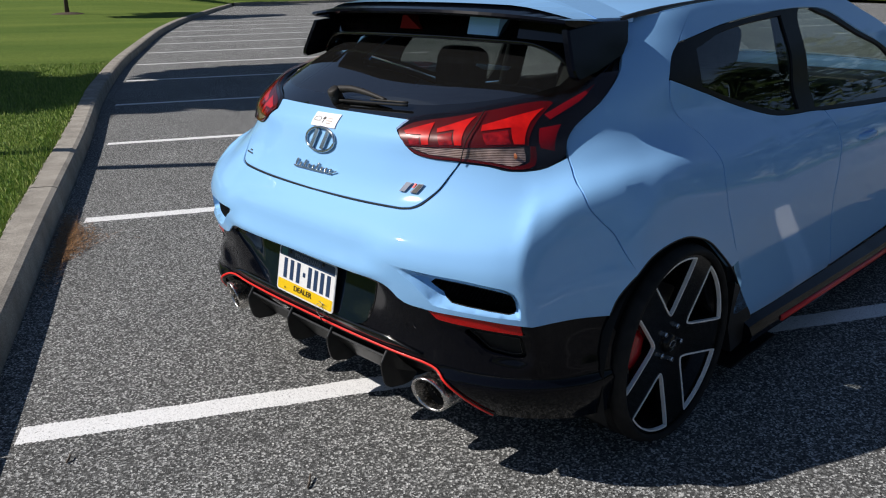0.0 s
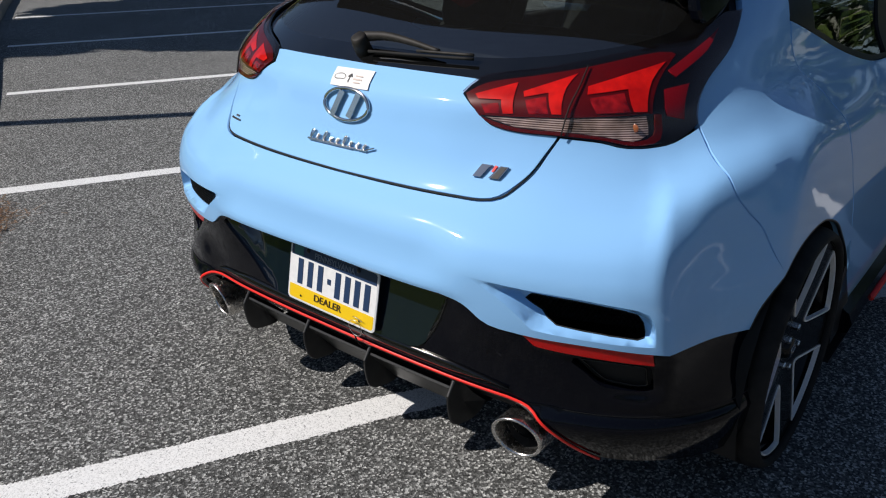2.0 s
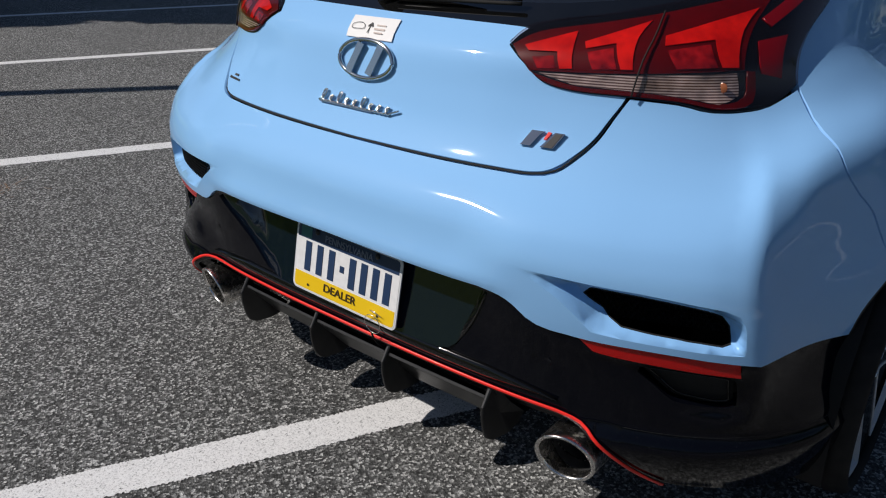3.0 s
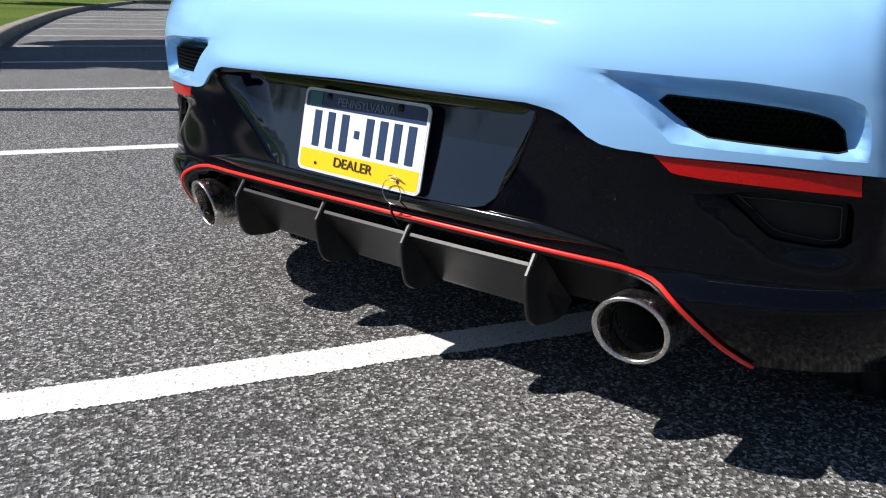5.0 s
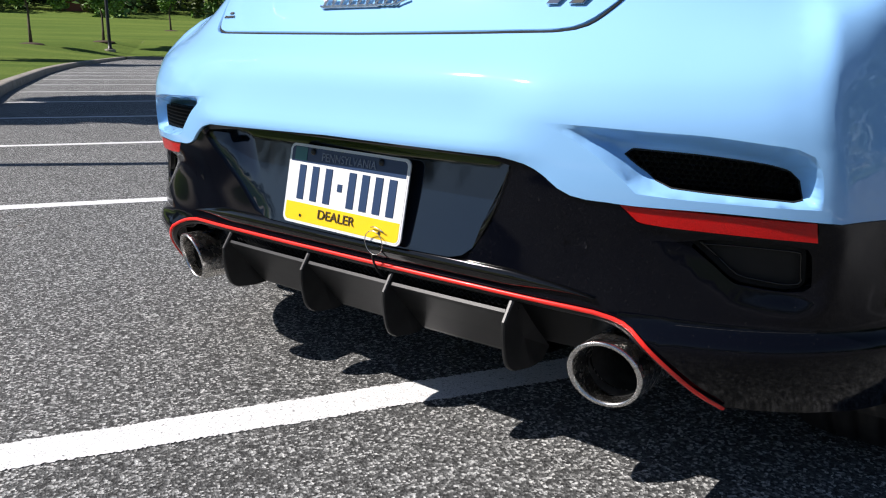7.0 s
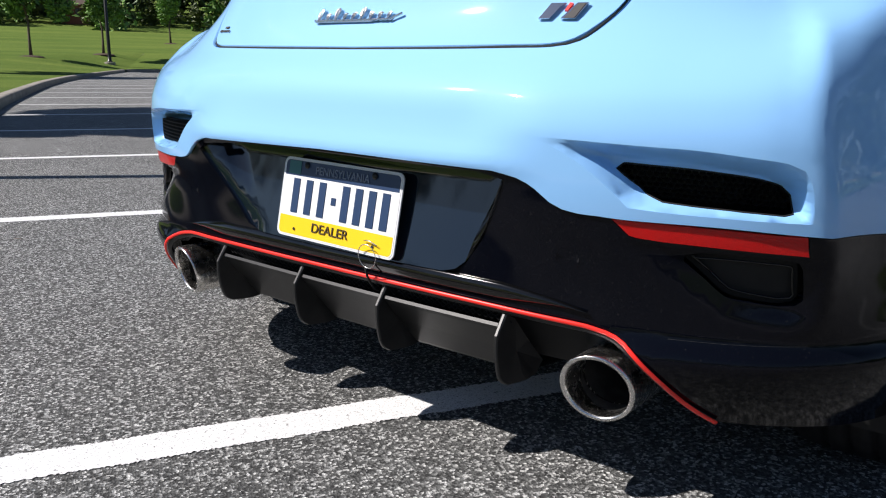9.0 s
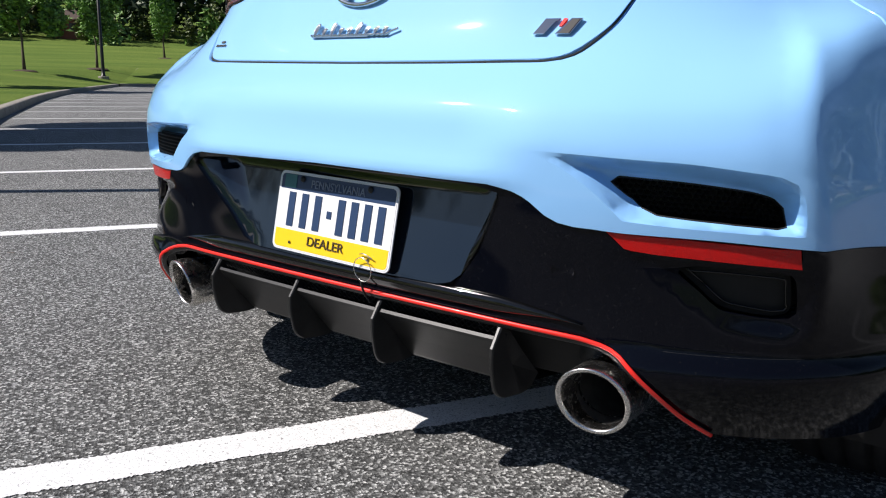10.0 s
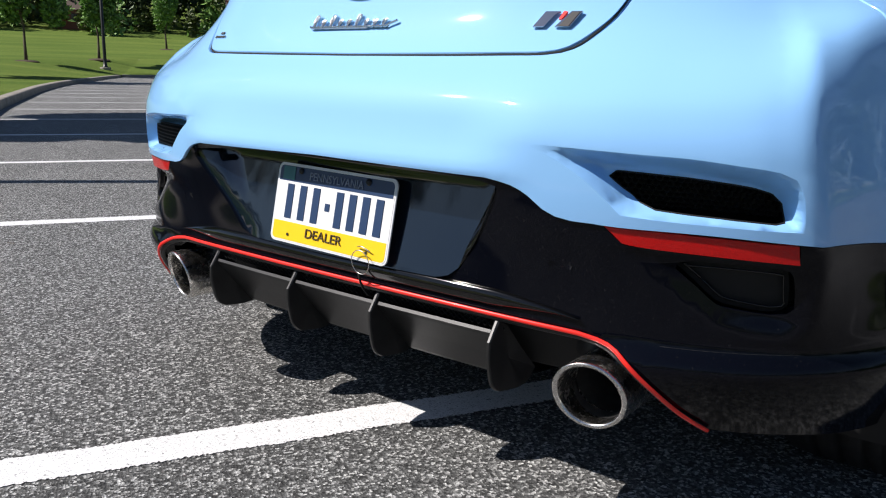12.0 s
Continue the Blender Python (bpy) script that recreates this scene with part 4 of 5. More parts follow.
ring = [PLATE @ Vector((0.098 + 0.021 * math.cos(a), -0.078 + 0.021 * math.sin(a), 0.009 + 0.006 * math.sin(a))) for a in np.linspace(0, 2 * math.pi, 40)[:-1]]
v, f = tube(ring, 0.0009, 6, True)
wire = link_mesh("wire_ring", v, f, STEEL, plate, "thin wire ring through the plate hole")
v, f = tube(bent([PLATE @ Vector(p) for p in ((0.085, -0.052, 0.008), (0.1, -0.050, 0.012), (0.118, -0.056, 0.009))], 0.004), 0.0011, 6)
link_mesh("wire_end", v, f, STEEL, wire)
v, f = tube(bent([(0.088, -0.022, 0.392), (0.089, -0.018, 0.375), (0.090, -0.006, 0.355), (0.092, 0.004, 0.345)], 0.006), 0.0022, 6)
link_mesh("cable_tie", v, f, VOID, wire)

# tail lamps
LAMP = outline([(22.6, 0.999), (25.9, 1.012), (32.5, 1.026), (38.6, 1.041), (44.9, 1.058), (48.9, 1.076), (53, 1.111)], [(56.3, 1.113)], [(56, 1.06), (55.1, 1.032), (53.1, 0.994), (52.4, 0.954), (52.3, 0.919)], [(50.6, 0.904), (47.9, 0.891), (43.1, 0.889), (40, 0.900), (35.2, 0.906), (29.4, 0.909), (25.9, 0.919), (23.7, 0.945), (21.1, 0.972)])
BASE_RED = outline([(24, 0.992), (28.6, 1.006), (36, 1.022), (45, 1.045), (47.2, 1.04)], [(46.2, 1.0), (46.3, 0.947)], [(38, 0.944), (24.6, 0.937)], [(23, 0.955), (21.6, 0.972)])
RIM_RED = outline([(24.4, 0.935), (29.5, 0.918), (35.2, 0.915), (40, 0.908), (43.6, 0.898), (46.4, 0.908), (46.6, 0.945)], [(47.4, 0.944), (47.2, 0.90), (44, 0.891), (40, 0.902), (35.2, 0.908), (29.4, 0.911), (26, 0.921), (23.8, 0.944)])
CLEAR = outline([(35, 0.940), (45.6, 0.943)], [(45.8, 0.910), (43.8, 0.898)], [(40, 0.909), (35.2, 0.916), (29.6, 0.919)], [(25.4, 0.934)])
RED_SHAPES = [outline([(28.6, 0.997)], [(29.3, 0.945)], [(27.9, 0.943)], [(27.3, 0.967)], [(23.9, 0.965)], [(23.2, 0.972)]),
              outline([(36.0, 1.013)], [(35.3, 0.99), (35.6, 0.948)], [(34.4, 0.948)], [(33.3, 0.982)], [(30.3, 0.974)], [(29.9, 0.983)]),
              outline([(46.2, 1.028)], [(45.3, 0.999), (45.7, 0.950)], [(44.1, 0.951)], [(42.8, 0.986)], [(38.2, 0.979)], [(37.9, 0.992)])]
RED_BOXES = [outline([(27.0, 0.961)], [(27.4, 0.943)], [(25.3, 0.941)], [(24.5, 0.957)]), outline([(33.2, 0.976)], [(34.0, 0.948)], [(31.5, 0.946)], [(30.6, 0.969)]), outline([(42.5, 0.980)], [(43.7, 0.951)], [(39.8, 0.950)], [(38.6, 0.973)])]
FAR_RED = [outline([(50.3, 0.991)], [(50.4, 0.931)], [(48.2, 0.94)], [(47.2, 0.984)]), outline([(51.6, 1.070), (52.6, 1.085)], [(51.6, 1.045), (48.2, 1.003)], [(46.9, 1.015)])]
def bulge(u, z):
    """The lamp's outer end stands a little proud of the body."""
    a = abs(u)
    return 0.012 * max(0.0, min(1.0, (a - 30) / 12)) * max(0.0, min(1.0, (56 - a) / 6)) * max(0.0, min(1.0, (z - 0.90) / 0.05)) * max(0.0, min(1.0, (1.09 - z) / 0.05))


SPLIT = [(36.9, 1.022), (36.9, 0.985), (36.2, 0.945), (35.3, 0.906)]
for s in (1, -1):
    turn = (lambda l: l) if s > 0 else flip
    lamp = patch("tail_lamp", turn(LAMP), GLOSS, car, off=0.002, rim=0.03, step=0.015, relief=bulge, label="red tail lamp with clear lower band")
    patch("red_lens", turn(BASE_RED), LENS_RED, lamp, relief=bulge, off=0.004, rim=0.003, step=0.02)
    patch("lens_edge", turn(RIM_RED), LENS_RED, lamp, relief=bulge, off=0.005, rim=0.004, step=0.015)
    patch("reversing_lens", turn(CLEAR), LENS_CLEAR, lamp, relief=bulge, off=0.004, rim=0.004, step=0.015, label="clear ribbed reversing lens")
    for l in RED_SHAPES:
        patch("light_guide", turn(l), LENS_BRIGHT, lamp, relief=bulge, off=0.0060, rim=0.0015, step=0.02)
    for l in RED_BOXES:
        patch("lamp_cell", turn(l), LENS_CELL, lamp, relief=bulge, off=0.0052, rim=0.001, step=0.02)
    for l in FAR_RED:
        patch("side_lens", turn(l), LENS_DARK, lamp, relief=bulge, off=0.0045, rim=0.003, step=0.02)
    patch("outer_lens", shrink(turn(LAMP), 0.003), LAMPGLASS, lamp, relief=bulge, off=0.0105, rim=0.006, step=0.015, label="clear outer lens").visible_shadow = False
    ribbon("lamp_joint", on_line([(s * a, b) for a, b in SPLIT]), 0.0015, 0.0022, VOID, lamp, off=0.0108, relief=bulge)
    at = hull(s * 44.2, 0.922) + hull_n(s * 44.2, 0.922) * (0.004 + bulge(44.2, 0.922))
    v, f = revolve([(0.0, 0.0018), (0.007, 0.0014), (0.009, 0.0)], "y", 18)
    link_mesh("indicator_bulb", [Vector((p[0], -p[1], p[2])) + at for p in v], f, Mat("amber_bulb", (0.34, 0.13, 0.05), 0.2, coat=1.0), lamp)

# rear window, wiper, spoiler
FRAME = both([(0, 1.226), (20, 1.223), (38, 1.211), (50, 1.19)], [(54.5, 1.158)], [(52.8, 1.115), (48.8, 1.080), (44.8, 1.062), (38.5, 1.045), (32.4, 1.030), (25.8, 1.016), (22.6, 1.002)], [(18, 1.001), (0, 1.0)])
PANE = both([(0, 1.204), (20, 1.201), (35, 1.19), (43.5, 1.172)], [(47, 1.13), (46, 1.09)], [(43, 1.076), (38, 1.062), (30, 1.046), (20, 1.036), (0, 1.034)])
patch("window_surround", FRAME, FRIT, car, [PANE], off=-0.003, rim=0.01, step=0.03, label="black rear window surround")
patch("rear_window", PANE, REARGLASS, car, off=-0.004, rim=0.0, step=0.03, label="dark tinted rear window")
patch("upper_tailgate", both([(0, 1.298), (25, 1.294), (44, 1.272), (51, 1.245)], [(54.3, 1.165)], [(50, 1.196), (38, 1.216), (20, 1.228), (0, 1.231)]), GLOSS, car, rim=0.01, step=0.04)
_arm = bent([on_hull(u, z, d) for u, z, d in ((-4.2, 1.034, 0.024), (1, 1.037, 0.027), (7, 1.034, 0.024), (13.4, 1.028, 0.016))], 0.01)
v, f = tube(_arm, [0.0125 - 0.0070 * i / (len(_arm) - 1) for i in range(len(_arm))], 10)
wiper = link_mesh("rear_wiper", v, f, WIPERBLACK, car, "black rear wiper arm")
v, f = tube([on_hull(-4.4, 1.022, -0.01), on_hull(-4.4, 1.024, 0.02), on_hull(-4.3, 1.026, 0.036), on_hull(-4.3, 1.026, 0.04)], [0.021, 0.021, 0.020, 0.014], 18)
link_mesh("wiper_pivot", v, f, WIPERBLACK, wiper)
v, f = tube([on_hull(u, 1.017 + 0.0004 * u, 0.010) for u in np.linspace(-2, 20, 14)], 0.004, 6)
link_mesh("wiper_blade", v, f, RUBBER, wiper)
v, f = tube([on_hull(u, 1.022 + 0.0003 * u, 0.016) for u in np.linspace(9, 20, 8)], 0.004, 6)
link_mesh("blade_clip", v, f, WIPERBLACK, wiper)


def loft(name, stations, mat, parent, label="", closed=True, smooth=True):
    """A skin over cross-sections of equal length, with capped ends."""
    n = len(stations[0])
    vs = [p for st in stations for p in st]
    fs = [(i * n + j, i * n + (j + 1) % n, (i + 1) * n + (j + 1) % n, (i + 1) * n + j) for i in range(len(stations) - 1) for j in range(n if closed else n - 1)]
    if closed:
        fs += [tuple(range(n))[::-1], tuple(range(len(vs) - n, len(vs)))]
    return link_mesh(name, vs, fs, mat, parent, label, smooth)


def wing_section(x):
    k, t = abs(x) / 0.64, min(1.0, max(0.0, (abs(x) - 0.42) / 0.16))
    yr, zr = 0.408 + 0.10 * k * k, 0.032 * k ** 2.4
    return [(x, yr, 1.292 - zr), (x, yr - 0.004, 1.284 - zr), (x, yr + 0.01, 1.276 - zr), (x, yr + 0.12, 1.278 - zr - 0.02 * t), (x, yr + 0.20, 1.282 - zr - 0.04 * t), (x, 0.84 - 0.15 * t, 1.290 - zr - 0.05 * t), (x, 0.86 - 0.15 * t, 1.318 - zr * 1.3 - 0.046 * t), (x, yr + 0.25 - 0.07 * t, 1.322 - zr - 0.044 * t), (x, yr + 0.10, 1.308 - zr - 0.022 * t)]


spoiler = loft("spoiler", [wing_section(x) for x in np.linspace(-0.553, 0.61, 27)], LOWBLACK, car, "large gloss black roof spoiler", smooth=False)
loft("lower_lip", [[(x, 0.47 + 0.10 * (x / 0.62) ** 2 + dy, 1.200 - 0.02 * (x / 0.62) ** 2 - 0.075 * max(0.0, (abs(x) - 0.44) / 0.16) ** 2.2 + dz) for dy, dz in ((0.004, -0.002), (-0.006, 0.004), (-0.004, 0.010), (0.006, 0.020), (0.024, 0.045), (0.06, 0.075), (0.14, 0.075), (0.14, 0.0))] for x in np.linspace(-0.59, 0.59, 41)], GLOSS, spoiler)
c = 0.63
for s in (1, -1):
    loft("end_plate", [[(s * ((0.592 + w + 0.3 * (1.236 - z)) if s > 0 else (0.562 + w + 0.62 * (1.236 - z))), c + (y - c) * k, 1.17 + (z - 1.17) * k) for y, z in ((0.505, 1.238), (0.500, 1.20), (0.493, 1.13), (0.498, 1.112), (0.51, 1.103), (0.60, 1.118), (0.745, 1.156), (0.785, 1.19), (0.81, 1.250), (0.66, 1.252))] for w, k in ((0.0, 1.0), (0.018, 1.0), (0.024, 0.96))], LOWBLACK, spoiler, smooth=False)
# Added blocks in the spoiler slot: one light blue, one black.
for x0, x1, mat in ((0.250, 0.355, PAINT), (0.42, 0.585, GLOSS)):
    loft("slot_panel", [[(x, 0.476 + 0.12 * (x / 0.62) ** 2 + dy, z - 0.03 * (x / 0.62) ** 2) for dy, z in ((-0.014, 1.222), (0.004, 1.284), (0.04, 1.284), (0.04, 1.222))] for x in np.linspace(x0, x1, 7)], mat, spoiler, smooth=False)
loft("roof_tail", [[(x, y, z - 0.032 * (abs(x) / 0.64) ** 2.4 - 0.044 * min(1.0, max(0.0, (abs(x) - 0.42) / 0.16)) * min(1.0, (y - 0.40) / 0.3) + d) for y, z, d in ((0.47 + 0.12 * k * k, 1.3095 + 0.004 * k * k, 0.0), (0.60 + 0.1 * k * k, 1.321, 0.004), (0.68, 1.323, 0.004), (0.87, 1.320, 0.004), (0.87, 1.31, 0.0), (0.60 + 0.1 * k * k, 1.312, 0.0))] for x in np.linspace(-0.545, 0.585, 25) for k in (abs(x) / 0.64,)], PAINT, spoiler, "light blue painted rear end of the roof", smooth=False)
loft("brake_light", [[(x, 0.47 + 0.05 * k, z) for x, z in ((-0.030, 1.268), (-0.012, 1.268), (0.052, 1.226), (-0.046, 1.226))] for k in (0, 1)], Mat("brake_lens", (0.14, 0.004, 0.005), 0.5, spec=0.05), spoiler, "dark red high brake light", smooth=False)

# badges and the paper label
def plaque(u, z, off=0.0, lean=0.0):
    n = hull_n(u, z)
    x = Vector((0, 0, 1)).cross(n).normalized()
    y = n.cross(x)
    m = Matrix((x, y, n)).transposed().to_4x4()
    return Matrix.Translation(hull(u, z) + n * off) @ m @ Matrix.Rotation(radians(lean), 4, "Z")


for s in (1, -1):
    vs, fs = revolve([(0.0, 0.0006), (0.0182, 0.0006), (0.0187, 0.0012), (0.0192, 0.0006), (0.0195, -0.003)], "z", 32)
    cover = plaque(s * 28.0, 0.464, -0.0046)
    link_mesh("tow_cover", [cover @ Vector(v) for v in vs], fs, LOWBLACK, car)
ribbon("hatch_seal", on_line([(0.25 - u, z + 0.004) for u, z in GAP[::-1]] + [(0, 0.775)] + [(u - 0.25, z + 0.004) for u, z in GAP]), 0.0024, 0.002, VOID, hatch, off=-0.0040)
badge = plaque(-1.6, 0.914, 0.003)
v, f = tube([badge @ Vector((0.072 * math.cos(a), 0.037 * math.sin(a), 0.002)) for a in np.linspace(0, 2 * math.pi, 49)[:-1]], 0.0045, 8, True)
emblem = link_mesh("emblem", v, f, CHROME, hatch, "chrome oval emblem")
for k in (-1, 1):
    part("emblem_bar", flat_bm([(k * 0.027 - 0.021, -0.027), (k * 0.027 - 0.004, -0.032), (k * 0.027 + 0.006, -0.006), (k * 0.027 + 0.021, 0.027), (k * 0.027 + 0.004, 0.032), (k * 0.027 - 0.006, 0.006)], badge, 0.0, 0.006), CHROME, emblem)
script = plaque(-2.0, 0.829, 0.002)
name_badge = part("script_badge", flat_bm([(-0.102, -0.0095), (0.094, -0.0095), (0.100, -0.006), (-0.098, -0.005)], script, 0.0, 0.0016), INK, hatch, "chrome script badge with dark edges")
_loops = []
for i in range(9):
    x, tall = -0.092 + 0.0222 * i, 0.015 if i in (0, 2, 5) else 0.0055
    _loops += [(x - 0.009, -0.007), (x - 0.002, -0.0085), (x + 0.006, tall * 0.4), (x + 0.008, tall), (x + 0.002, tall * 0.9), (x - 0.001, -0.001), (x + 0.006, -0.0085)]
v, f = tube([script @ Vector((a, b, 0.0032)) for a, b in bent(_loops + [(0.100, -0.004), (0.118, 0.003)], 0.003)], 0.0022, 6)
link_mesh("badge_stroke", v, f, CHROME, name_badge)
part("badge_line", flat_bm(rect(-0.098, -0.0115, 0.050, -0.0088), script, 0.0, 0.0032), CHROME, name_badge)
nb = plaque(25.4, 0.8285, 0.002)
sport = part("sport_badge", flat_bm([(-0.036, -0.014), (-0.018, -0.014), (-0.004, 0.008), (0.004, 0.014), (-0.020, 0.014)], nb, 0.0, 0.004), CHROME, hatch, "chrome and red sport badge")
part("badge_piece", flat_bm([(0.0, -0.014), (0.024, -0.014), (0.040, 0.014), (0.022, 0.014)], nb, 0.0, 0.004), CHROME, sport)
part("badge_piece", flat_bm([(0.004, 0.0), (0.009, 0.0), (0.016, 0.013), (0.010, 0.014)], nb, 0.0, 0.0045), RED, sport)
part("badge_piece", flat_bm([(0.006, -0.014), (0.022, -0.014), (0.036, 0.012), (0.024, 0.012)], nb, 0.004, 0.001), INK, sport)
small = plaque(-26.2, 0.813, 0.0015)
deal = part("dealer_badge", flat_bm(rect(-0.026, -0.006, -0.020, 0.000, 0.001), small, 0.0, 0.0012), INK, hatch, "tiny dark dealer badge")
for k in range(6):
    part("badge_bar", flat_bm(rect(-0.017 + 0.0075 * k, -0.006, -0.0118 + 0.0075 * k, -0.001, 0.001), small, 0.0, 0.0012), INK, deal)
part("badge_bar", flat_bm(rect(-0.008, 0.004, 0.010, 0.009, 0.001), small, 0.0, 0.0012), INK, deal)
STICK = outline([(2.1, 0.9865)], [(2.6, 0.951)], [(-6.6, 0.950)], [(-7.3, 0.985)])
sticker = patch("paper_label", STICK, PAPER, car, off=0.003, rim=0.001, step=0.02, label="white paper label with a small drawing")
STICKM = plaque(-2.3, 0.968, 0.0075)
for a, b, c, d in ((0.008, -0.004, 0.036, 0.000), (0.010, 0.006, 0.034, 0.009), (0.012, -0.012, 0.034, -0.009)):
    part("print_bar", flat_bm(rect(a, b, c, d), STICKM, -0.004, 0.0006), Mat("pale_print", (0.60, 0.50, 0.45), 0.6), sticker)
part("print_arrow", flat_bm([(-0.006, -0.013), (-0.004, -0.013), (-0.004, 0.006), (0.001, 0.001), (0.002, 0.004), (-0.005, 0.013), (-0.012, 0.004), (-0.010, 0.001), (-0.006, 0.006)], STICKM, -0.004, 0.0006), INK, sticker)
v, f = tube([STICKM @ Vector((x, y, -0.003)) for x, y in bent([(-0.05, -0.006), (-0.052, 0.003), (-0.043, 0.008), (-0.030, 0.009), (-0.020, 0.003), (-0.019, -0.004), (-0.034, -0.006)], 0.003, True)], 0.0006, 5, True)
link_mesh("print_drawing", v, f, INK, sticker)

# ---- the car's sides, roof and front ----
DOORCUT = [(74.2, 1.014), (79.9, 0.953), (94.4, 0.83), (103, 0.694), (109.7, 0.58), (115.4, 0.42)]
ARCH = [(110.1, 0.485), (100.4, 0.594), (90.7, 0.649), (82.5, 0.662), (74.8, 0.649), (70.2, 0.613)]
BCUT = [(166.8, 0.45), (165.7, 0.629), (164.3, 0.764), (154.3, 0.865)]
SILLCUT = [(117, 0.27), (168.5, 0.25)]
QUARTER = outline([(52.6, 0.954), (53.3, 0.994), (55.3, 1.032), (56.2, 1.06), (56.6, 1.115), (55.2, 1.16)], [(53.6, 1.205), (51.6, 1.248)], [(60, 1.262), (72, 1.278)], [(70.5, 1.173)], [(69.4, 1.137), (70.8, 1.076)], [(a - 0.25, b) for a, b in DOORCUT[:-1]], [(113.4, 0.50)], [(110.0, 0.487)], ARCH, [(a + 0.3, b) for a, b in SEAM[-2::-1]], [(52.7, 0.912)])


pair("quarter_panel", QUARTER, PAINT, car, even=2.6, rim=0.02, step=0.012, relief=crease, extra=strip(along(57.5, 92.5), 0.008), label="light blue rear quarter panel")
RDOOR = outline([(a + 0.25, b) for a, b in DOORCUT], SILLCUT, [(169.7, 0.262)] + [(a - 0.3, b) for a, b in BCUT], [(146.7, 0.874), (124.2, 0.894), (100.5, 0.964), (71.4, 1.073)])
FDOOR = outline([(154.8, 0.864)], [(201.8, 0.828), (236, 0.815)], [(243, 0.60), (240, 0.28)], [(170.6, 0.255)], [(a + 0.3, b) for a, b in BCUT])
pair("rear_door", RDOOR, PAINT, car, even=4.0, rim=0.02, step=0.02, relief=crease, label="light blue rear door")
pair("door_lining", shrink(RDOOR, 0.03), FABRIC, car, rim=0.0, step=0.08, off=-0.07, label="dark inner door lining")
pair("door_lining", shrink(FDOOR, 0.03), FABRIC, car, rim=0.0, step=0.08, off=-0.07, label="dark inner door lining")
fdoors = pair("front_door", FDOOR, PAINT, car, rim=0.02, step=0.04, label="light blue front door")
SIDEWIN = outline([(93, 1.214), (124.4, 1.239), (151.2, 1.223), (176.9, 1.126), (196.8, 1.055), (232, 0.90)], [(236, 0.822)], [(201.8, 0.833), (154.3, 0.869), (146.7, 0.878), (124.2, 0.898), (100.5, 0.968), (71.5, 1.077)], [(69.6, 1.137), (70.9, 1.173)])
RPANE = outline([(94, 1.197), (122.5, 1.222)], [(138.5, 0.893)], [(124.2, 0.911), (101, 0.98), (85, 1.036)], [(82, 1.09), (79, 1.15)])
FPANE = outline([(133, 1.221), (151.2, 1.207), (176.9, 1.112), (196.8, 1.042), (222, 0.91)], [(226, 0.845)], [(201.8, 0.847), (148.5, 0.884)])
pair("window_frame", SIDEWIN, WINDOWTRIM, car, [RPANE, FPANE], off=-0.004, rim=0.012, step=0.05, label="black side window frame")
pair("rear_door_window", RPANE, SIDEGLASS, car, off=-0.012, rim=0.0, step=0.06, label="tinted rear door window")
pair("front_door_window", FPANE, FRONTGLASS, car, off=-0.012, rim=0.0, step=0.06, label="green tinted front door window")
RAIL = outline([(60, 1.265), (72, 1.281), (93, 1.292), (124, 1.297), (155, 1.285), (182, 1.20), (203, 1.115), (240, 0.935)], [(236, 0.905)], [(196.8, 1.058), (176.9, 1.129), (151.2, 1.226), (124.4, 1.242), (93, 1.217), (70.9, 1.176)], [(72, 1.279)])
pair("roof_rail", RAIL, PAINT, car, rim=0.012, step=0.05)
_roofz = table([(0.70, 1.285), (0.85, 1.308), (1.1, 1.328), (1.6, 1.346), (2.1, 1.343), (2.55, 1.30)])
vs = [(x, y, _roofz(y) - 0.052 * (abs(x) / 0.575) ** 2.6) for y in np.linspace(0.74, 2.55, 30) for x in np.linspace(-0.575, 0.575, 25)]
fs = [(i * 25 + j, i * 25 + j + 1, (i + 1) * 25 + j + 1, (i + 1) * 25 + j) for i in range(29) for j in range(24)]
roof = link_mesh("roof", vs, fs, PAINT, car, "light blue roof panel")
for s in (1, -1):
    v, f = tube([(s * 0.578, y, _roofz(y) - 0.052) for y in np.linspace(0.80, 2.5, 16)], 0.009, 8)
    link_mesh("roof_moulding", v, f, DARKTRIM, roof)
loft("aerial", [[(0.018 * (1 - k) * math.cos(a), 0.98 + 0.10 * k + 0.07 * (1 - k) * math.sin(a), 1.32 + 0.055 * k) for a in np.linspace(0, 2 * math.pi, 13)[:-1]] for k in (0, 0.35, 0.7, 0.95)], PAINT, roof)

# front end, plain
vs = [(x * (0.60 + 0.13 * k), 2.55 + 0.72 * k, 1.30 - 0.36 * k - 0.05 * abs(x) ** 2.5 * (1 - k * 0.4)) for k in np.linspace(0, 1, 9) for x in np.linspace(-1, 1, 15)]
fs = [(i * 15 + j, i * 15 + j + 1, (i + 1) * 15 + j + 1, (i + 1) * 15 + j) for i in range(8) for j in range(14)]
link_mesh("windscreen", vs, fs, FRONTGLASS, car, "clear green tinted windscreen")
vs = [(x * 0.86, 3.25 + 0.85 * k, 0.945 - 0.10 * k - 0.10 * k ** 3 - 0.05 * abs(x) ** 3) for k in np.linspace(0, 1, 13) for x in np.linspace(-1, 1, 19)]
fs = [(i * 19 + j, i * 19 + j + 1, (i + 1) * 19 + j + 1, (i + 1) * 19 + j) for i in range(12) for j in range(18)]
link_mesh("bonnet", vs, fs, PAINT, car, "light blue bonnet")
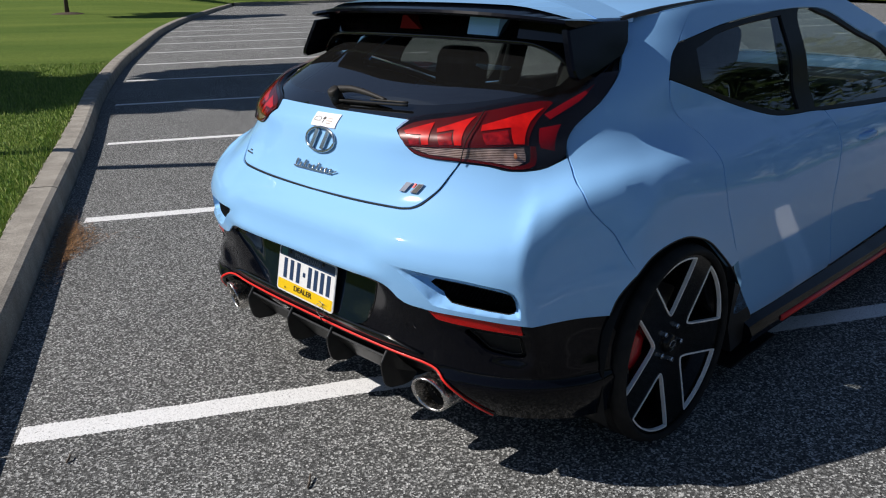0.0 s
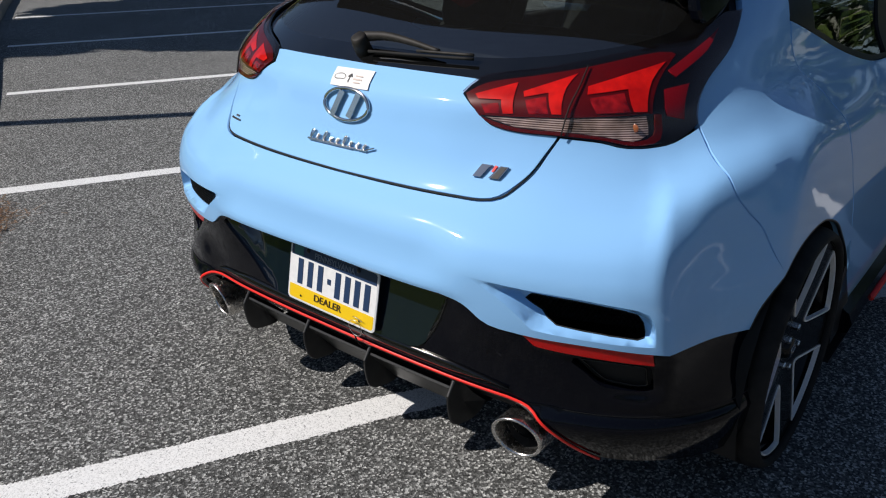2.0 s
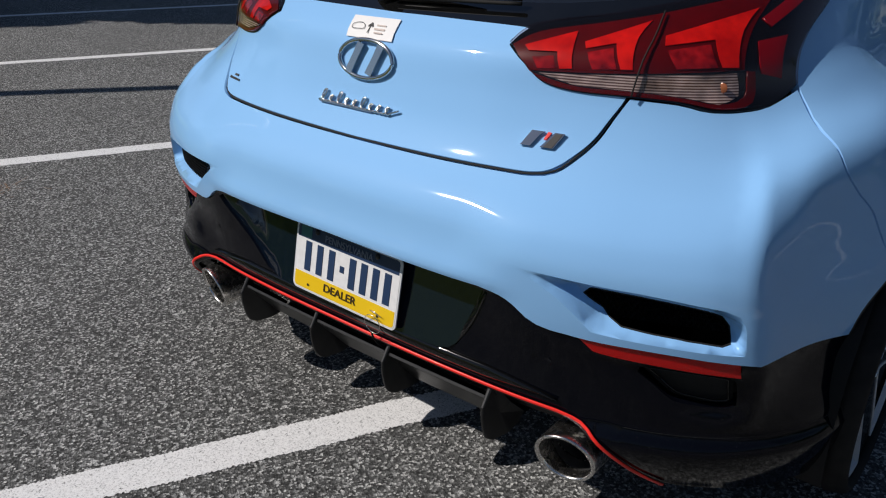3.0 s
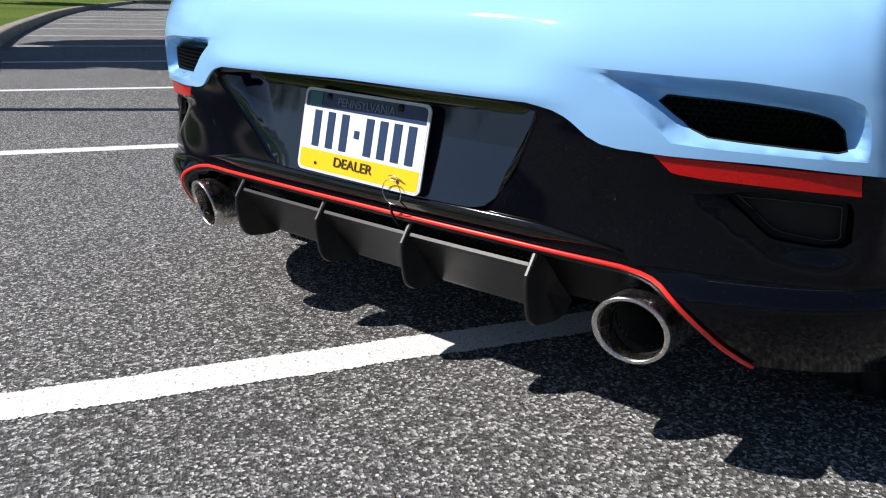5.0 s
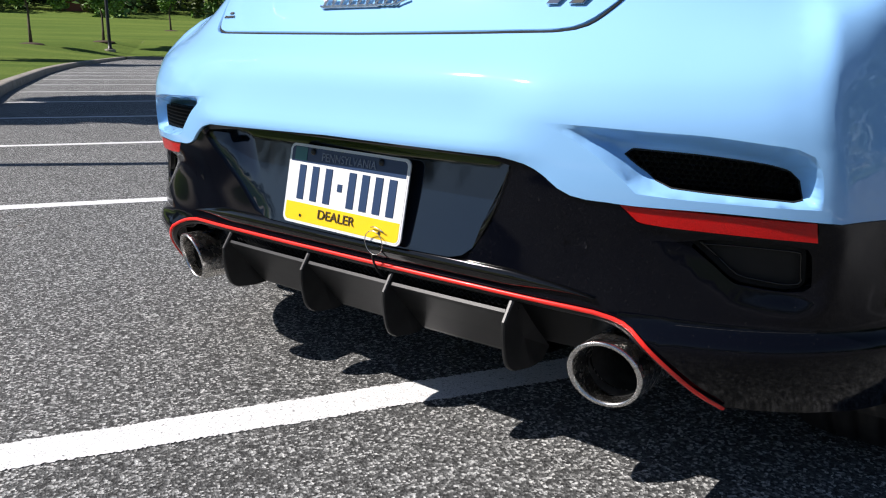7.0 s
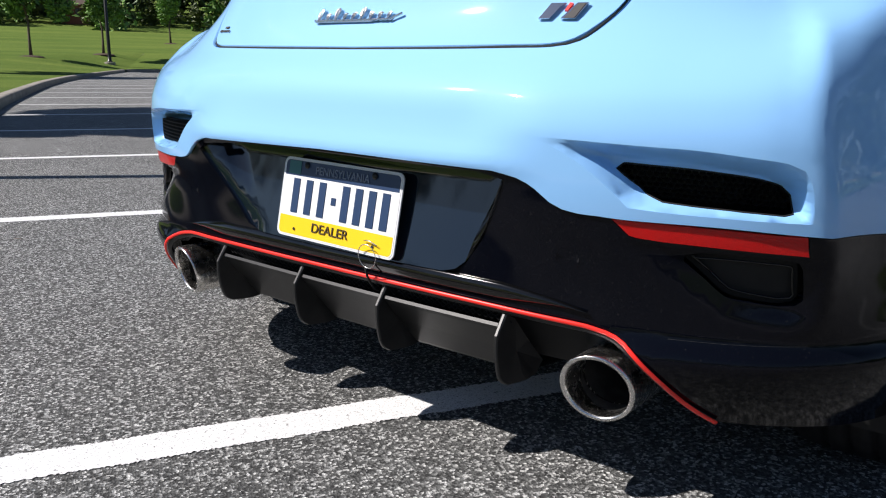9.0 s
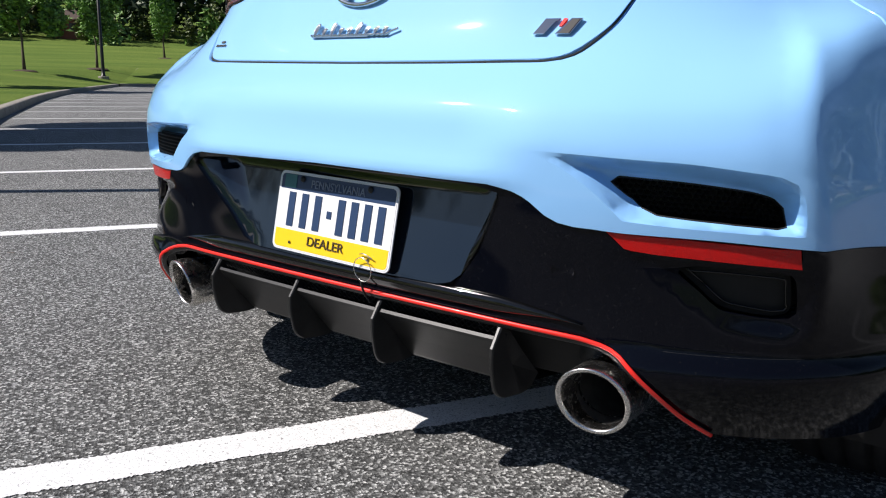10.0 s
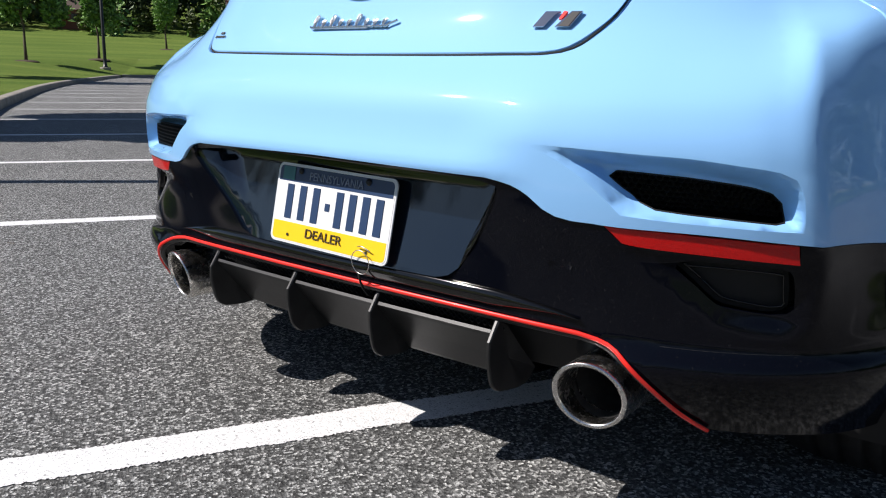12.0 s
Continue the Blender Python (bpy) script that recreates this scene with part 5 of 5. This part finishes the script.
FENDER = outline([(300, 0.86), (322, 0.78)], [(326, 0.56)], [(318, 0.53)], [(308, 0.62), (292, 0.66), (272, 0.64), (260, 0.55), (253.5, 0.42)], [(250, 0.27)], [(240.6, 0.275), (243.6, 0.60), (236.6, 0.815)], [(240, 0.90)])
pair("front_wing", FENDER, PAINT, car, rim=0.02, step=0.05)
for z0, z1, mat, nm in ((0.52, 0.80, PAINT, "front_bumper"), (0.20, 0.515, LOWBLACK, "front_grille")):
    vs, fs, n = [], [], 41
    for k in np.linspace(0, 1, 7):
        z = z0 + (z1 - z0) * k
        for i in range(n):
            a = radians(-90 + 180 * i / (n - 1))
            vs.append((math.copysign(0.92 * abs(math.sin(a)) ** 0.55, a), 3.72 + (0.52 - 0.25 * max(0, z - 0.6)) * math.cos(a) ** 0.7, z))
    fs = [(q * n + i, q * n + i + 1, (q + 1) * n + i + 1, (q + 1) * n + i) for q in range(6) for i in range(n - 1)]
    link_mesh(nm, vs, fs, mat, car)

# sills, mud flap, floor, wheel houses
for s in (1, -1):
    st = [[(s * x, y, z + d) for x, z in ((0.90, 0.265), (0.945, 0.235), (0.958, 0.205), (0.95, 0.175), (0.90, 0.155), (0.80, 0.15))] for y, d in ((1.13, 0.0), (1.22, 0.0), (1.7, -0.015), (2.3, -0.03), (3.0, -0.03))]
    sill = loft("side_sill", st, LOWBLACK, car, "gloss black sill with a red line", smooth=False)
    v, f = tube([(s * 0.957, y, 0.205 + d) for y, d in ((1.36, -0.006), (1.7, -0.015), (2.3, -0.03), (2.9, -0.03))], 0.011, 8)
    link_mesh("sill_line", v, f, RED, sill)
    loft("mud_flap", [[(s * x, y, z) for y, z in ((1.03, 0.42), (1.055, 0.41), (1.17, 0.27), (1.20, 0.185), (1.05, 0.165), (1.01, 0.27))] for x in (0.84, 0.925)], DARKTRIM, car, smooth=False)
    loft("sill_fin", [[(s * x, y, z) for y, z in ((1.06, 0.098), (1.40, 0.105), (1.40, 0.113), (1.06, 0.106))] for x in (0.80, 0.93)], DARKTRIM, car, smooth=False)
    for cy in (0.678, 3.36):
        vs, fs = [], []
        for i in range(25):
            a = radians(-25 + 230 * i / 24)
            for x, r in ((0.905, 0.352), (0.62, 0.352), (0.60, 0.10)):
                vs.append((s * x, cy + r * math.cos(a), 0.325 + r * math.sin(a)))
        fs = [(i * 3 + j, i * 3 + j + 1, i * 3 + j + 4, i * 3 + j + 3) for i in range(24) for j in range(2)]
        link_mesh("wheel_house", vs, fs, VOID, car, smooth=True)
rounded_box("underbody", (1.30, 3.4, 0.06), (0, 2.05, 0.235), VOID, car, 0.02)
rounded_box("rear_axle", (1.40, 0.10, 0.09), (0, 0.70, 0.27), VOID, car, 0.03)
rounded_box("silencer", (0.9, 0.22, 0.13), (0, 0.42, 0.29), SOOT, car, 0.05)
ribbon("arch_trim", on_line([(115.3, 0.39)] + ARCH + [(66.6, 0.56), (64.9, 0.507)]), 0.004, 0.005, DARKTRIM, car, off=-0.004, relief=crease)

# cabin
cabin = rounded_box("cabin_floor", (1.4, 2.3, 0.05), (0, 1.85, 0.50), FABRIC, car, 0.02, label="dark cloth cabin floor and seats")
rounded_box("luggage_cover", (1.05, 0.75, 0.03), (0, 0.72, 0.93), FABRIC, cabin, 0.01)
rounded_box("dashboard", (1.35, 0.45, 0.28), (0, 3.08, 0.74), DARKTRIM, cabin, 0.09)
for s in (1, -1):
    rounded_box("door_lining", (0.05, 1.9, 0.36), (s * 0.72, 2.1, 0.70), FABRIC, cabin, 0.02)
    rounded_box("pillar_lining", (0.04, 0.14, 0.40), (s * 0.61, 1.98 if s > 0 else 1.72, 1.05), DARKTRIM, cabin, 0.02, (0, -s * 17, 0))
for x in (-0.36, 0.36):
    rounded_box("rear_seat_back", (0.60, 0.16, 0.46), (x, 1.20, 0.72), FABRIC, cabin, 0.06, (-18, 0, 0))
    rounded_box("rear_headrest", (0.26, 0.12, 0.19), (x * 1.15, 1.13, 1.015), FABRIC, cabin, 0.058, (-14, 0, 0))
    rounded_box("rear_seat_base", (0.60, 0.48, 0.16), (x, 1.58, 0.62), FABRIC, cabin, 0.06)
    seat = rounded_box("front_seat_back", (0.46, 0.15, 0.56), (x * 0.95, 1.98, 0.72), FABRIC, cabin, 0.07, (-14, 0, 0))
    rounded_box("front_headrest", (0.24, 0.10, 0.19), (x * 0.93, 1.86, 1.09), FABRIC, cabin, 0.05, (-10, 0, 0))
    rounded_box("front_seat_base", (0.50, 0.52, 0.17), (x * 0.95, 2.26, 0.62), FABRIC, cabin, 0.07)
v, f = tube([(-0.37 + 0.18 * math.cos(a), 2.72 + 0.07 * math.sin(a), 0.95 + 0.165 * math.sin(a)) for a in np.linspace(0, 2 * math.pi, 33)[:-1]], 0.014, 8, True)
link_mesh("steering_wheel", v, f, DARKTRIM, cabin)
part("rear_view_mirror", box_bm((0.24, 0.03, 0.07), pose(0.0, 2.62, 1.20), 0.012), DARKTRIM, cabin)

pair("pillar_trim", outline([(51.0, 0.93), (52.4, 1.02), (55.0, 1.10), (54.0, 1.17)], [(60, 1.24), (70, 1.255)], [(68.6, 1.18), (67.2, 1.137), (68.6, 1.07)], [(71.5, 1.058), (85, 1.005), (100, 0.952)], [(100, 0.88)], [(60, 0.87)]), DARKTRIM, cabin, off=-0.0215, rim=0.0, step=0.04)
for s in (1, -1):
    ribbon("belt_trim", on_line([(s * 69.5, 1.062), (s * 100.5, 0.958), (s * 124.2, 0.888), (s * 154, 0.86), (s * 225, 0.825)]), 0.014, 0.02, DARKTRIM, cabin, off=-0.036)

# door handle
for s in (1,):
    for y, z, w in ((2.16, 0.735, 0.20),):
        v, f = tube(bent([(s * 0.868, y - w / 2, z), (s * 0.905, y - w / 3, z + 0.004), (s * 0.912, y, z + 0.004), (s * 0.905, y + w / 3, z + 0.002), (s * 0.868, y + w / 2, z)], 0.02), 0.014, 10)
        link_mesh("door_handle", v, f, PAINT, fdoors[0])


# ---- wheels ----
def flat_patch(loop, holes, step, form, thick):
    """A plate inside a plane outline; form gives the third coordinate."""
    loops = [loop, *holes]
    pts, edges = [], []
    for lp in loops:
        s = len(pts)
        pts += [Vector(p) for p in lp]
        edges += [(s + i, s + (i + 1) % len(lp)) for i in range(len(lp))]
    r = max(abs(p[0]) for p in loop) + max(abs(p[1]) for p in loop)
    gx, gy = np.meshgrid(np.arange(-r, r, step), np.arange(-r, r, step))
    gx, gy = gx.ravel(), gy.ravel()
    ok = within(gx, gy, loop)
    for h in holes:
        ok &= ~within(gx, gy, h)
    gx, gy = gx[ok], gy[ok]
    for lp in loops:
        ok = gap_to(gx, gy, lp) > step * 0.4
        gx, gy = gx[ok], gy[ok]
    pts += [Vector((a, b)) for a, b in zip(gx, gy)]
    vs, _, fs, _, _, _ = delaunay_2d_cdt(pts, edges, [], 0, 1e-7)
    cx, cy = np.array([sum(vs[i][0] for i in f) / 3 for f in fs]), np.array([sum(vs[i][1] for i in f) / 3 for f in fs])
    ok = within(cx, cy, loop)
    for h in holes:
        ok &= ~within(cx, cy, h)
    fs = [tuple(f) for f, k in zip(fs, ok) if k]
    out = [Vector((form(v[0], v[1]), v[0], v[1])) for v in vs]
    count = {}
    for f in fs:
        for a, b in ((f[0], f[1]), (f[1], f[2]), (f[2], f[0])):
            k = (min(a, b), max(a, b))
            count[k] = None if k in count else (a, b)
    inner = {}
    for e in [c for c in count.values() if c]:
        for i in e:
            if i not in inner:
                inner[i] = len(out)
                out.append(out[i] - Vector((thick, 0, 0)))
    fs += [(b, a, inner[a], inner[b]) for a, b in [c for c in count.values() if c]]
    return out, fs


def polar(r, deg):
    return np.array((r * math.cos(radians(deg)), r * math.sin(radians(deg))))


def window_loop(centre):
    outer = [polar(0.268, centre + a) for a in np.linspace(-24.5, 24.5, 15)]
    right = bent([polar(0.268, centre + 24.5), polar(0.212, centre + 21.5), polar(0.116, centre + 9)], 0.01)[1:]
    nose = bent([polar(0.116, centre + 9), polar(0.099, centre), polar(0.116, centre - 9)], 0.005)[1:]
    left = bent([polar(0.116, centre - 9), polar(0.212, centre - 21.5), polar(0.268, centre - 24.5)], 0.01)[1:-1]
    return outer + right + nose + left


def dish(y, z):
    r = math.hypot(y, z)
    return -0.030 * max(0.0, 1 - r / 0.272) ** 1.2


def wheel(at, s):
    ring = [polar(0.279, a) for a in np.linspace(0, 360, 97)[:-1]]
    wins = [window_loop(97 + 72 * k) for k in range(5)]
    place = lambda vs, dx=0.0: [(at[0] + s * (v[0] + dx), at[1] + v[1], at[2] + v[2]) for v in vs]
    v, f = flat_patch(ring, wins, 0.016, dish, 0.028)
    w = link_mesh("wheel", place(v), f, WHEELBLACK, car, "black five spoke alloy wheel with machined edges", smooth=False)
    for win in wins:
        v, f = flat_patch(shrink(win, -0.0040), [shrink(win, 0.0008)], 0.02, lambda y, z: dish(y, z) + 0.0025, 0.012)
        link_mesh("machined_edge", place(v), f, MACHINED, w, smooth=False)
    prof = [(0.238, -0.215), (0.262, -0.224), (0.292, -0.218), (0.306, -0.200), (0.3092, -0.17)]
    for g in (-0.15, -0.108, -0.066, -0.035):
        prof += [(0.3108, g - 0.007), (0.3030, g - 0.005), (0.3030, g + 0.005), (0.3108, g + 0.007)]
    prof += [(0.3088, -0.012), (0.304, 0.002), (0.298, 0.012), (0.292, 0.016), (0.287, 0.0155), (0.285, 0.013), (0.283, 0.012), (0.281, 0.006), (0.279, -0.01)]
    v, f = revolve(prof, "x", 96)
    link_mesh("tyre", place(v), f, RUBBER, w, "low profile black tyre")
    v, f = revolve([(0.278, 0.003), (0.283, 0.003), (0.283, -0.012), (0.268, -0.02), (0.245, -0.10), (0.240, -0.20)], "x", 72)
    link_mesh("rim_barrel", place(v), f, WHEELBLACK, w)
    v, f = revolve([(0.0, -0.075), (0.172, -0.075), (0.172, -0.095), (0.0, -0.095)], "x", 56)
    link_mesh("brake_disc", place(v), f, IRON, w)
    cal = []
    for a in np.linspace(150, 215, 9):
        cal.append([(at[0] + s * x, at[1] + polar(r, a)[0], at[2] + polar(r, a)[1]) for x, r in ((-0.05, 0.115), (-0.042, 0.125), (-0.042, 0.178), (-0.055, 0.188), (-0.10, 0.188), (-0.10, 0.115))])
    loft("brake_caliper", cal, CALIPER, w, "red brake caliper")
    v, f = revolve([(0.0, -0.012), (0.024, -0.013), (0.028, -0.017), (0.031, -0.028)], "x", 32)
    cap = link_mesh("centre_cap", place(v), f, WHEELBLACK, w)
    v, f = tube(place([(-0.011, 0.017 * math.cos(a), 0.010 * math.sin(a)) for a in np.linspace(0, 2 * math.pi, 25)[:-1]]), 0.0012, 6, True)
    link_mesh("cap_emblem", v, f, CHROME, cap)
    for k in range(5):
        y, z = polar(0.056, 61 + 72 * k)
        v, f = revolve([(0.0, -0.010), (0.006, -0.010), (0.0085, -0.013), (0.009, -0.032)], "x", 6)
        link_mesh("wheel_nut", place([(a, b + y, c + z) for a, b, c in v]), f, STEEL, w, smooth=False)
    return w


for s in (1, -1):
    for y in (0.678, 3.36):
        wheel((s * 0.922, y, 0.322), s)

# ---- trees, lamp posts, woods ----
MULCH = Mat("bark_mulch", (0.07, 0.045, 0.03), 0.95)
MULCH.colour(MULCH.ramp(MULCH.noise(40, 5, 0.7), [(0.3, (0.035, 0.022, 0.015)), (0.7, (0.11, 0.075, 0.05))])).bump(MULCH.noise(50, 4), 0.8, 0.02)


def leaves(count, centre, spread, size, rng, hollow=0.35):
    """Small bent leaf cards in an uneven crown."""
    vs, fs = [], []
    lobes = [(Vector((rng.gauss(0, 0.45), rng.gauss(0, 0.45), rng.gauss(0, 0.45))), rng.uniform(0.35, 0.7)) for _ in range(9)]
    while len(fs) < count * 2:
        c, r = rng.choice(lobes)
        d = Vector((rng.gauss(0, 1), rng.gauss(0, 1), rng.gauss(0, 1))).normalized() * r * (hollow + (1 - hollow) * rng.random() ** 0.5)
        p = c + d
        p = Vector((centre[0] + p.x * spread[0], centre[1] + p.y * spread[1], centre[2] + p.z * spread[2]))
        a = Vector((rng.gauss(0, 1), rng.gauss(0, 1), rng.gauss(0, 0.6))).normalized()
        b = a.cross(Vector((rng.gauss(0, 1), rng.gauss(0, 1), rng.gauss(0, 1)))).normalized()
        k = size * rng.uniform(0.6, 1.3)
        n = a.cross(b) * k * 0.25
        i = len(vs)
        vs += [p - a * k, p + b * k * 0.55 + n, p + a * k, p - b * k * 0.55 + n]
        fs += [(i, i + 1, i + 2), (i, i + 2, i + 3)]
    return vs, fs


def tree(x, y, trunk_h, crown_h, crown_w, seed, count=2600, size=0.13, label="young leafy tree on the lawn", leaf=None, thick=0.075):
    rng = random.Random(seed)
    z = lawn_h(x, y) if x < kerb_x(y) else 0.1
    t = thing("tree", label, "tree", Matrix.Translation((x, y, z)), "trees on the lawn")
    top = trunk_h + crown_h * 0.75
    pts = [Vector((rng.uniform(-0.04, 0.04) * k, rng.uniform(-0.04, 0.04) * k, top * k / 6 - (0.1 if k == 0 else 0))) for k in range(7)]
    v, f = tube(pts, [thick * (1.25 if k == 0 else 1 - 0.13 * k) for k in range(7)], 9)
    trunk = link_mesh("trunk", v, f, BARK, t)
    v, f = revolve([(0.0, 0.07), (0.35, 0.05), (0.62, 0.0), (0.7, -0.06)], "z", 20)
    link_mesh("mulch_ring", v, f, MULCH, t, "ring of brown bark mulch")
    for k in range(9):
        a, h = rng.uniform(0, 6.28), trunk_h + crown_h * rng.uniform(0.0, 0.6)
        r = crown_w * rng.uniform(0.3, 0.45)
        p0 = Vector((0, 0, h))
        v, f = tube([p0, p0 + Vector((math.cos(a) * r * 0.5, math.sin(a) * r * 0.5, r * 0.35)), p0 + Vector((math.cos(a) * r, math.sin(a) * r, r * 0.8))], [thick * 0.4, thick * 0.25, thick * 0.08], 6)
        link_mesh("limb", v, f, BARK, trunk)
    v, f = leaves(count, (0, 0, trunk_h + crown_h * 0.48), (crown_w * 0.5, crown_w * 0.5, crown_h * 0.52), size, rng)
    link_mesh("crown", v, f, leaf or LEAF, t, smooth=False)
    return t


tree(-4.57, 50.0, 2.2, 4.3, 3.5, 3, 5200, 0.17, thick=0.085)
tree(-0.80, 55.5, 1.8, 4.2, 2.6, 5, 5200, 0.17, thick=0.08)
tree(4.6, 73.5, 1.7, 3.9, 2.5, 8, 5200, 0.18, thick=0.085)
tree(-6.3, 33.4, 2.3, 4.8, 5.0, 11, 9000, 0.18)
tree(-7.4, 9.7, 2.0, 6.8, 4.3, 21, 27000, 0.22, "broad leafy tree shading the lot")


def lamp_post(x, y, h, stout=1.0):
    z = lawn_h(x, y)
    t = thing("lamp_post", "tall black lamp post on a concrete foot", "lamp post", Matrix.Translation((x, y, z)), "lamp posts along the kerb")
    v, f = revolve([(r * stout, z) for r, z in ((0.0, -0.2), (0.24, -0.2), (0.24, 0.10), (0.22, 0.13), (0.0, 0.13))], "z", 24)
    link_mesh("foot", v, f, CONCRETE, t, "round concrete foot", smooth=False)
    v, f = revolve([(r * stout, z) for r, z in ((0.13, 0.13), (0.13, 0.17), (0.085, 0.20), (0.075, 0.6), (0.055, h), (0.0, h))], "z", 18)
    pole = link_mesh("pole", v, f, IRONPOLE, t)
    part("lamp_head", box_bm((0.75, 0.32, 0.14), pose(0.35, 0, h), 0.04), IRONPOLE, t)
    v, f = tube([(0, 0, h - 0.1), (0.15, 0, h)], 0.035, 8)
    link_mesh("bracket", v, f, IRONPOLE, pole)
    return t


lamp_post(-0.45, 51.6, 9.5, 1.3)
lamp_post(-3.6, 4.69, 7.0)


def wood(name, places, heights, count, size, seed, mat, label, category="wood"):
    rng = random.Random(seed)
    vs, fs = [], []
    for (x, y), h in zip(places, heights):
        z = lawn_h(min(x, -4), y) if x < 32 or y > 60 else 0.2
        v, f = leaves(count, (x, y, z + h * 0.5), (h * 0.42, h * 0.42, h * 0.56), size * rng.uniform(0.8, 1.2), rng, 0.6)
        fs += [tuple(i + len(vs) for i in q) for q in f]
        vs += v
    return tagged(link_mesh(name, vs, fs, mat, smooth=False), label, category, kind="stuff")


_r = random.Random(4)
_p = [(x + _r.uniform(-2, 2), 112 + _r.uniform(-6, 12)) for x in np.arange(-70, 90, 3.0)]
wood("wood", _p, [_r.uniform(11, 17) for _ in _p], 620, 0.68, 1, WOODLEAF, "dense dark green wood behind the lawn")
_p = [(x + _r.uniform(-1, 1), 99 + _r.uniform(-4, 4)) for x in np.arange(-40, 40, 3.1)]
wood("bushes", _p, [_r.uniform(2.0, 4.2) for _ in _p], 240, 0.30, 2, BUSHLEAF, "light green bushes at the foot of the wood", "bushes")
_p = [(_r.uniform(-34, 34), 94 + _r.uniform(-3, 9)) for _ in range(8)]
wood("small_trees", _p, [_r.uniform(4.5, 7.5) for _ in _p], 420, 0.36, 6, LEAF, "small trees before the dark wood", "trees")
_p = [(-46 + _r.uniform(-7, 7), y) for y in np.arange(-60, 48, 4.4)]
wood("wood", _p, [_r.uniform(4.5, 8) for _ in _p], 620, 0.36, 3, WOODLEAF, "line of leafy trees beyond the lawn")
_p = [(37 + _r.uniform(-3, 4), y) for y in np.arange(-45, 85, 3.6)]
wood("wood", _p, [_r.uniform(6, 10) for _ in _p], 520, 0.5, 5, WOODLEAF, "distant line of trees past the lot")
_p = [(x, -58 + _r.uniform(-6, 6)) for x in np.arange(-46, 80, 5)]
wood("wood", _p, [_r.uniform(6, 9) for _ in _p], 520, 0.45, 7, WOODLEAF, "line of trees behind the lot")

# far house among the trees
hx, hy = -4.2, 101.5
house = thing("house", "small reddish brick house half hidden by trees", "house", Matrix.Translation((hx, hy, lawn_h(hx, hy) - 0.2)))
part("wall", box_bm((3.6, 3.5, 2.2), pose(0, 0, 1.1)), BRICKWALL, house)
vs = [(-2.0, -2.0, 2.15), (2.0, -2.0, 2.15), (2.0, 2.0, 2.15), (-2.0, 2.0, 2.15), (-2.0, 0, 3.3), (2.0, 0, 3.3)]
link_mesh("roof", vs, [(0, 1, 5, 4), (2, 3, 4, 5), (0, 4, 3), (1, 2, 5)], ROOFING, house, smooth=False)
for x in (-0.9, 0.9):
    part("window", box_bm((0.8, 0.12, 0.9), pose(x, -1.75, 1.3), 0.02), GLOSS, house)


# ---- grass, needles, twigs ----
rng = random.Random(9)
vs, fs = [], []
for _ in range(52000):
    y = 0.4 + 11.5 * rng.random() ** 1.25
    d = 3.4 * rng.random() ** 1.4
    x = kerb_x(y) - KERB_W - 0.004 - d
    z = lawn_h(x, y) - 0.005
    h, a, w = rng.uniform(0.022, 0.055) * (1.35 if d < 0.12 else 1.0), rng.uniform(0, 6.28), rng.uniform(0.0018, 0.0035)
    lean = rng.uniform(0.1, 0.8) * h
    cx, sx = math.cos(a), math.sin(a)
    i = len(vs)
    vs += [(x - sx * w, y + cx * w, z), (x + sx * w, y - cx * w, z), (x + cx * lean * 0.4 + sx * w * 0.7, y + sx * lean * 0.4 - cx * w * 0.7, z + h * 0.6), (x + cx * lean, y + sx * lean, z + h)]
    fs += [(i, i + 1, i + 2), (i, i + 2, i + 3)]
tagged(link_mesh("grass", vs, fs, BLADE, smooth=False), "short green grass blades along the kerb", "grass", kind="stuff")

vs, fs = [], []
for _ in range(2200):
    r, a = rng.gauss(0, 0.5), rng.gauss(0, 0.4)
    y = 2.2 + r * 0.55
    x = kerb_x(y) + 0.035 + abs(rng.gauss(0, 0.115)) * max(0.25, 1 - abs(r))
    g, l = rng.uniform(0, 6.28), rng.uniform(0.02, 0.045)
    d = Vector((math.cos(g), math.sin(g), rng.uniform(-0.15, 0.4))) * l
    p = Vector((x, y, rng.uniform(0.004, 0.022)))
    q = Vector((-d.y, d.x, 0)).normalized() * 0.0013
    i = len(vs)
    vs += [p - q, p + q, p + d + q, p + d - q]
    fs.append((i, i + 1, i + 2, i + 3))
tagged(link_mesh("pine_needles", vs, fs, NEEDLE, smooth=False), "heap of dry brown pine needles by the kerb", "pine needles", kind="stuff")


def twig(x, y, deg, length):
    p = [Vector((x + math.cos(radians(deg)) * length * k / 5 + rng.uniform(-0.004, 0.004), y + math.sin(radians(deg)) * length * k / 5 + rng.uniform(-0.004, 0.004), 0.005 + 0.002 * k)) for k in range(6)]
    v, f = tube(p, [0.003, 0.004, 0.0035, 0.003, 0.003, 0.001], 6)
    tagged(link_mesh("twig", v, f, BARK), "short dark twig lying on the asphalt", "twig", "twigs on the asphalt")



twig(-0.10, -0.46, 78, 0.055)
twig(-0.795, -0.128, 80, 0.035)
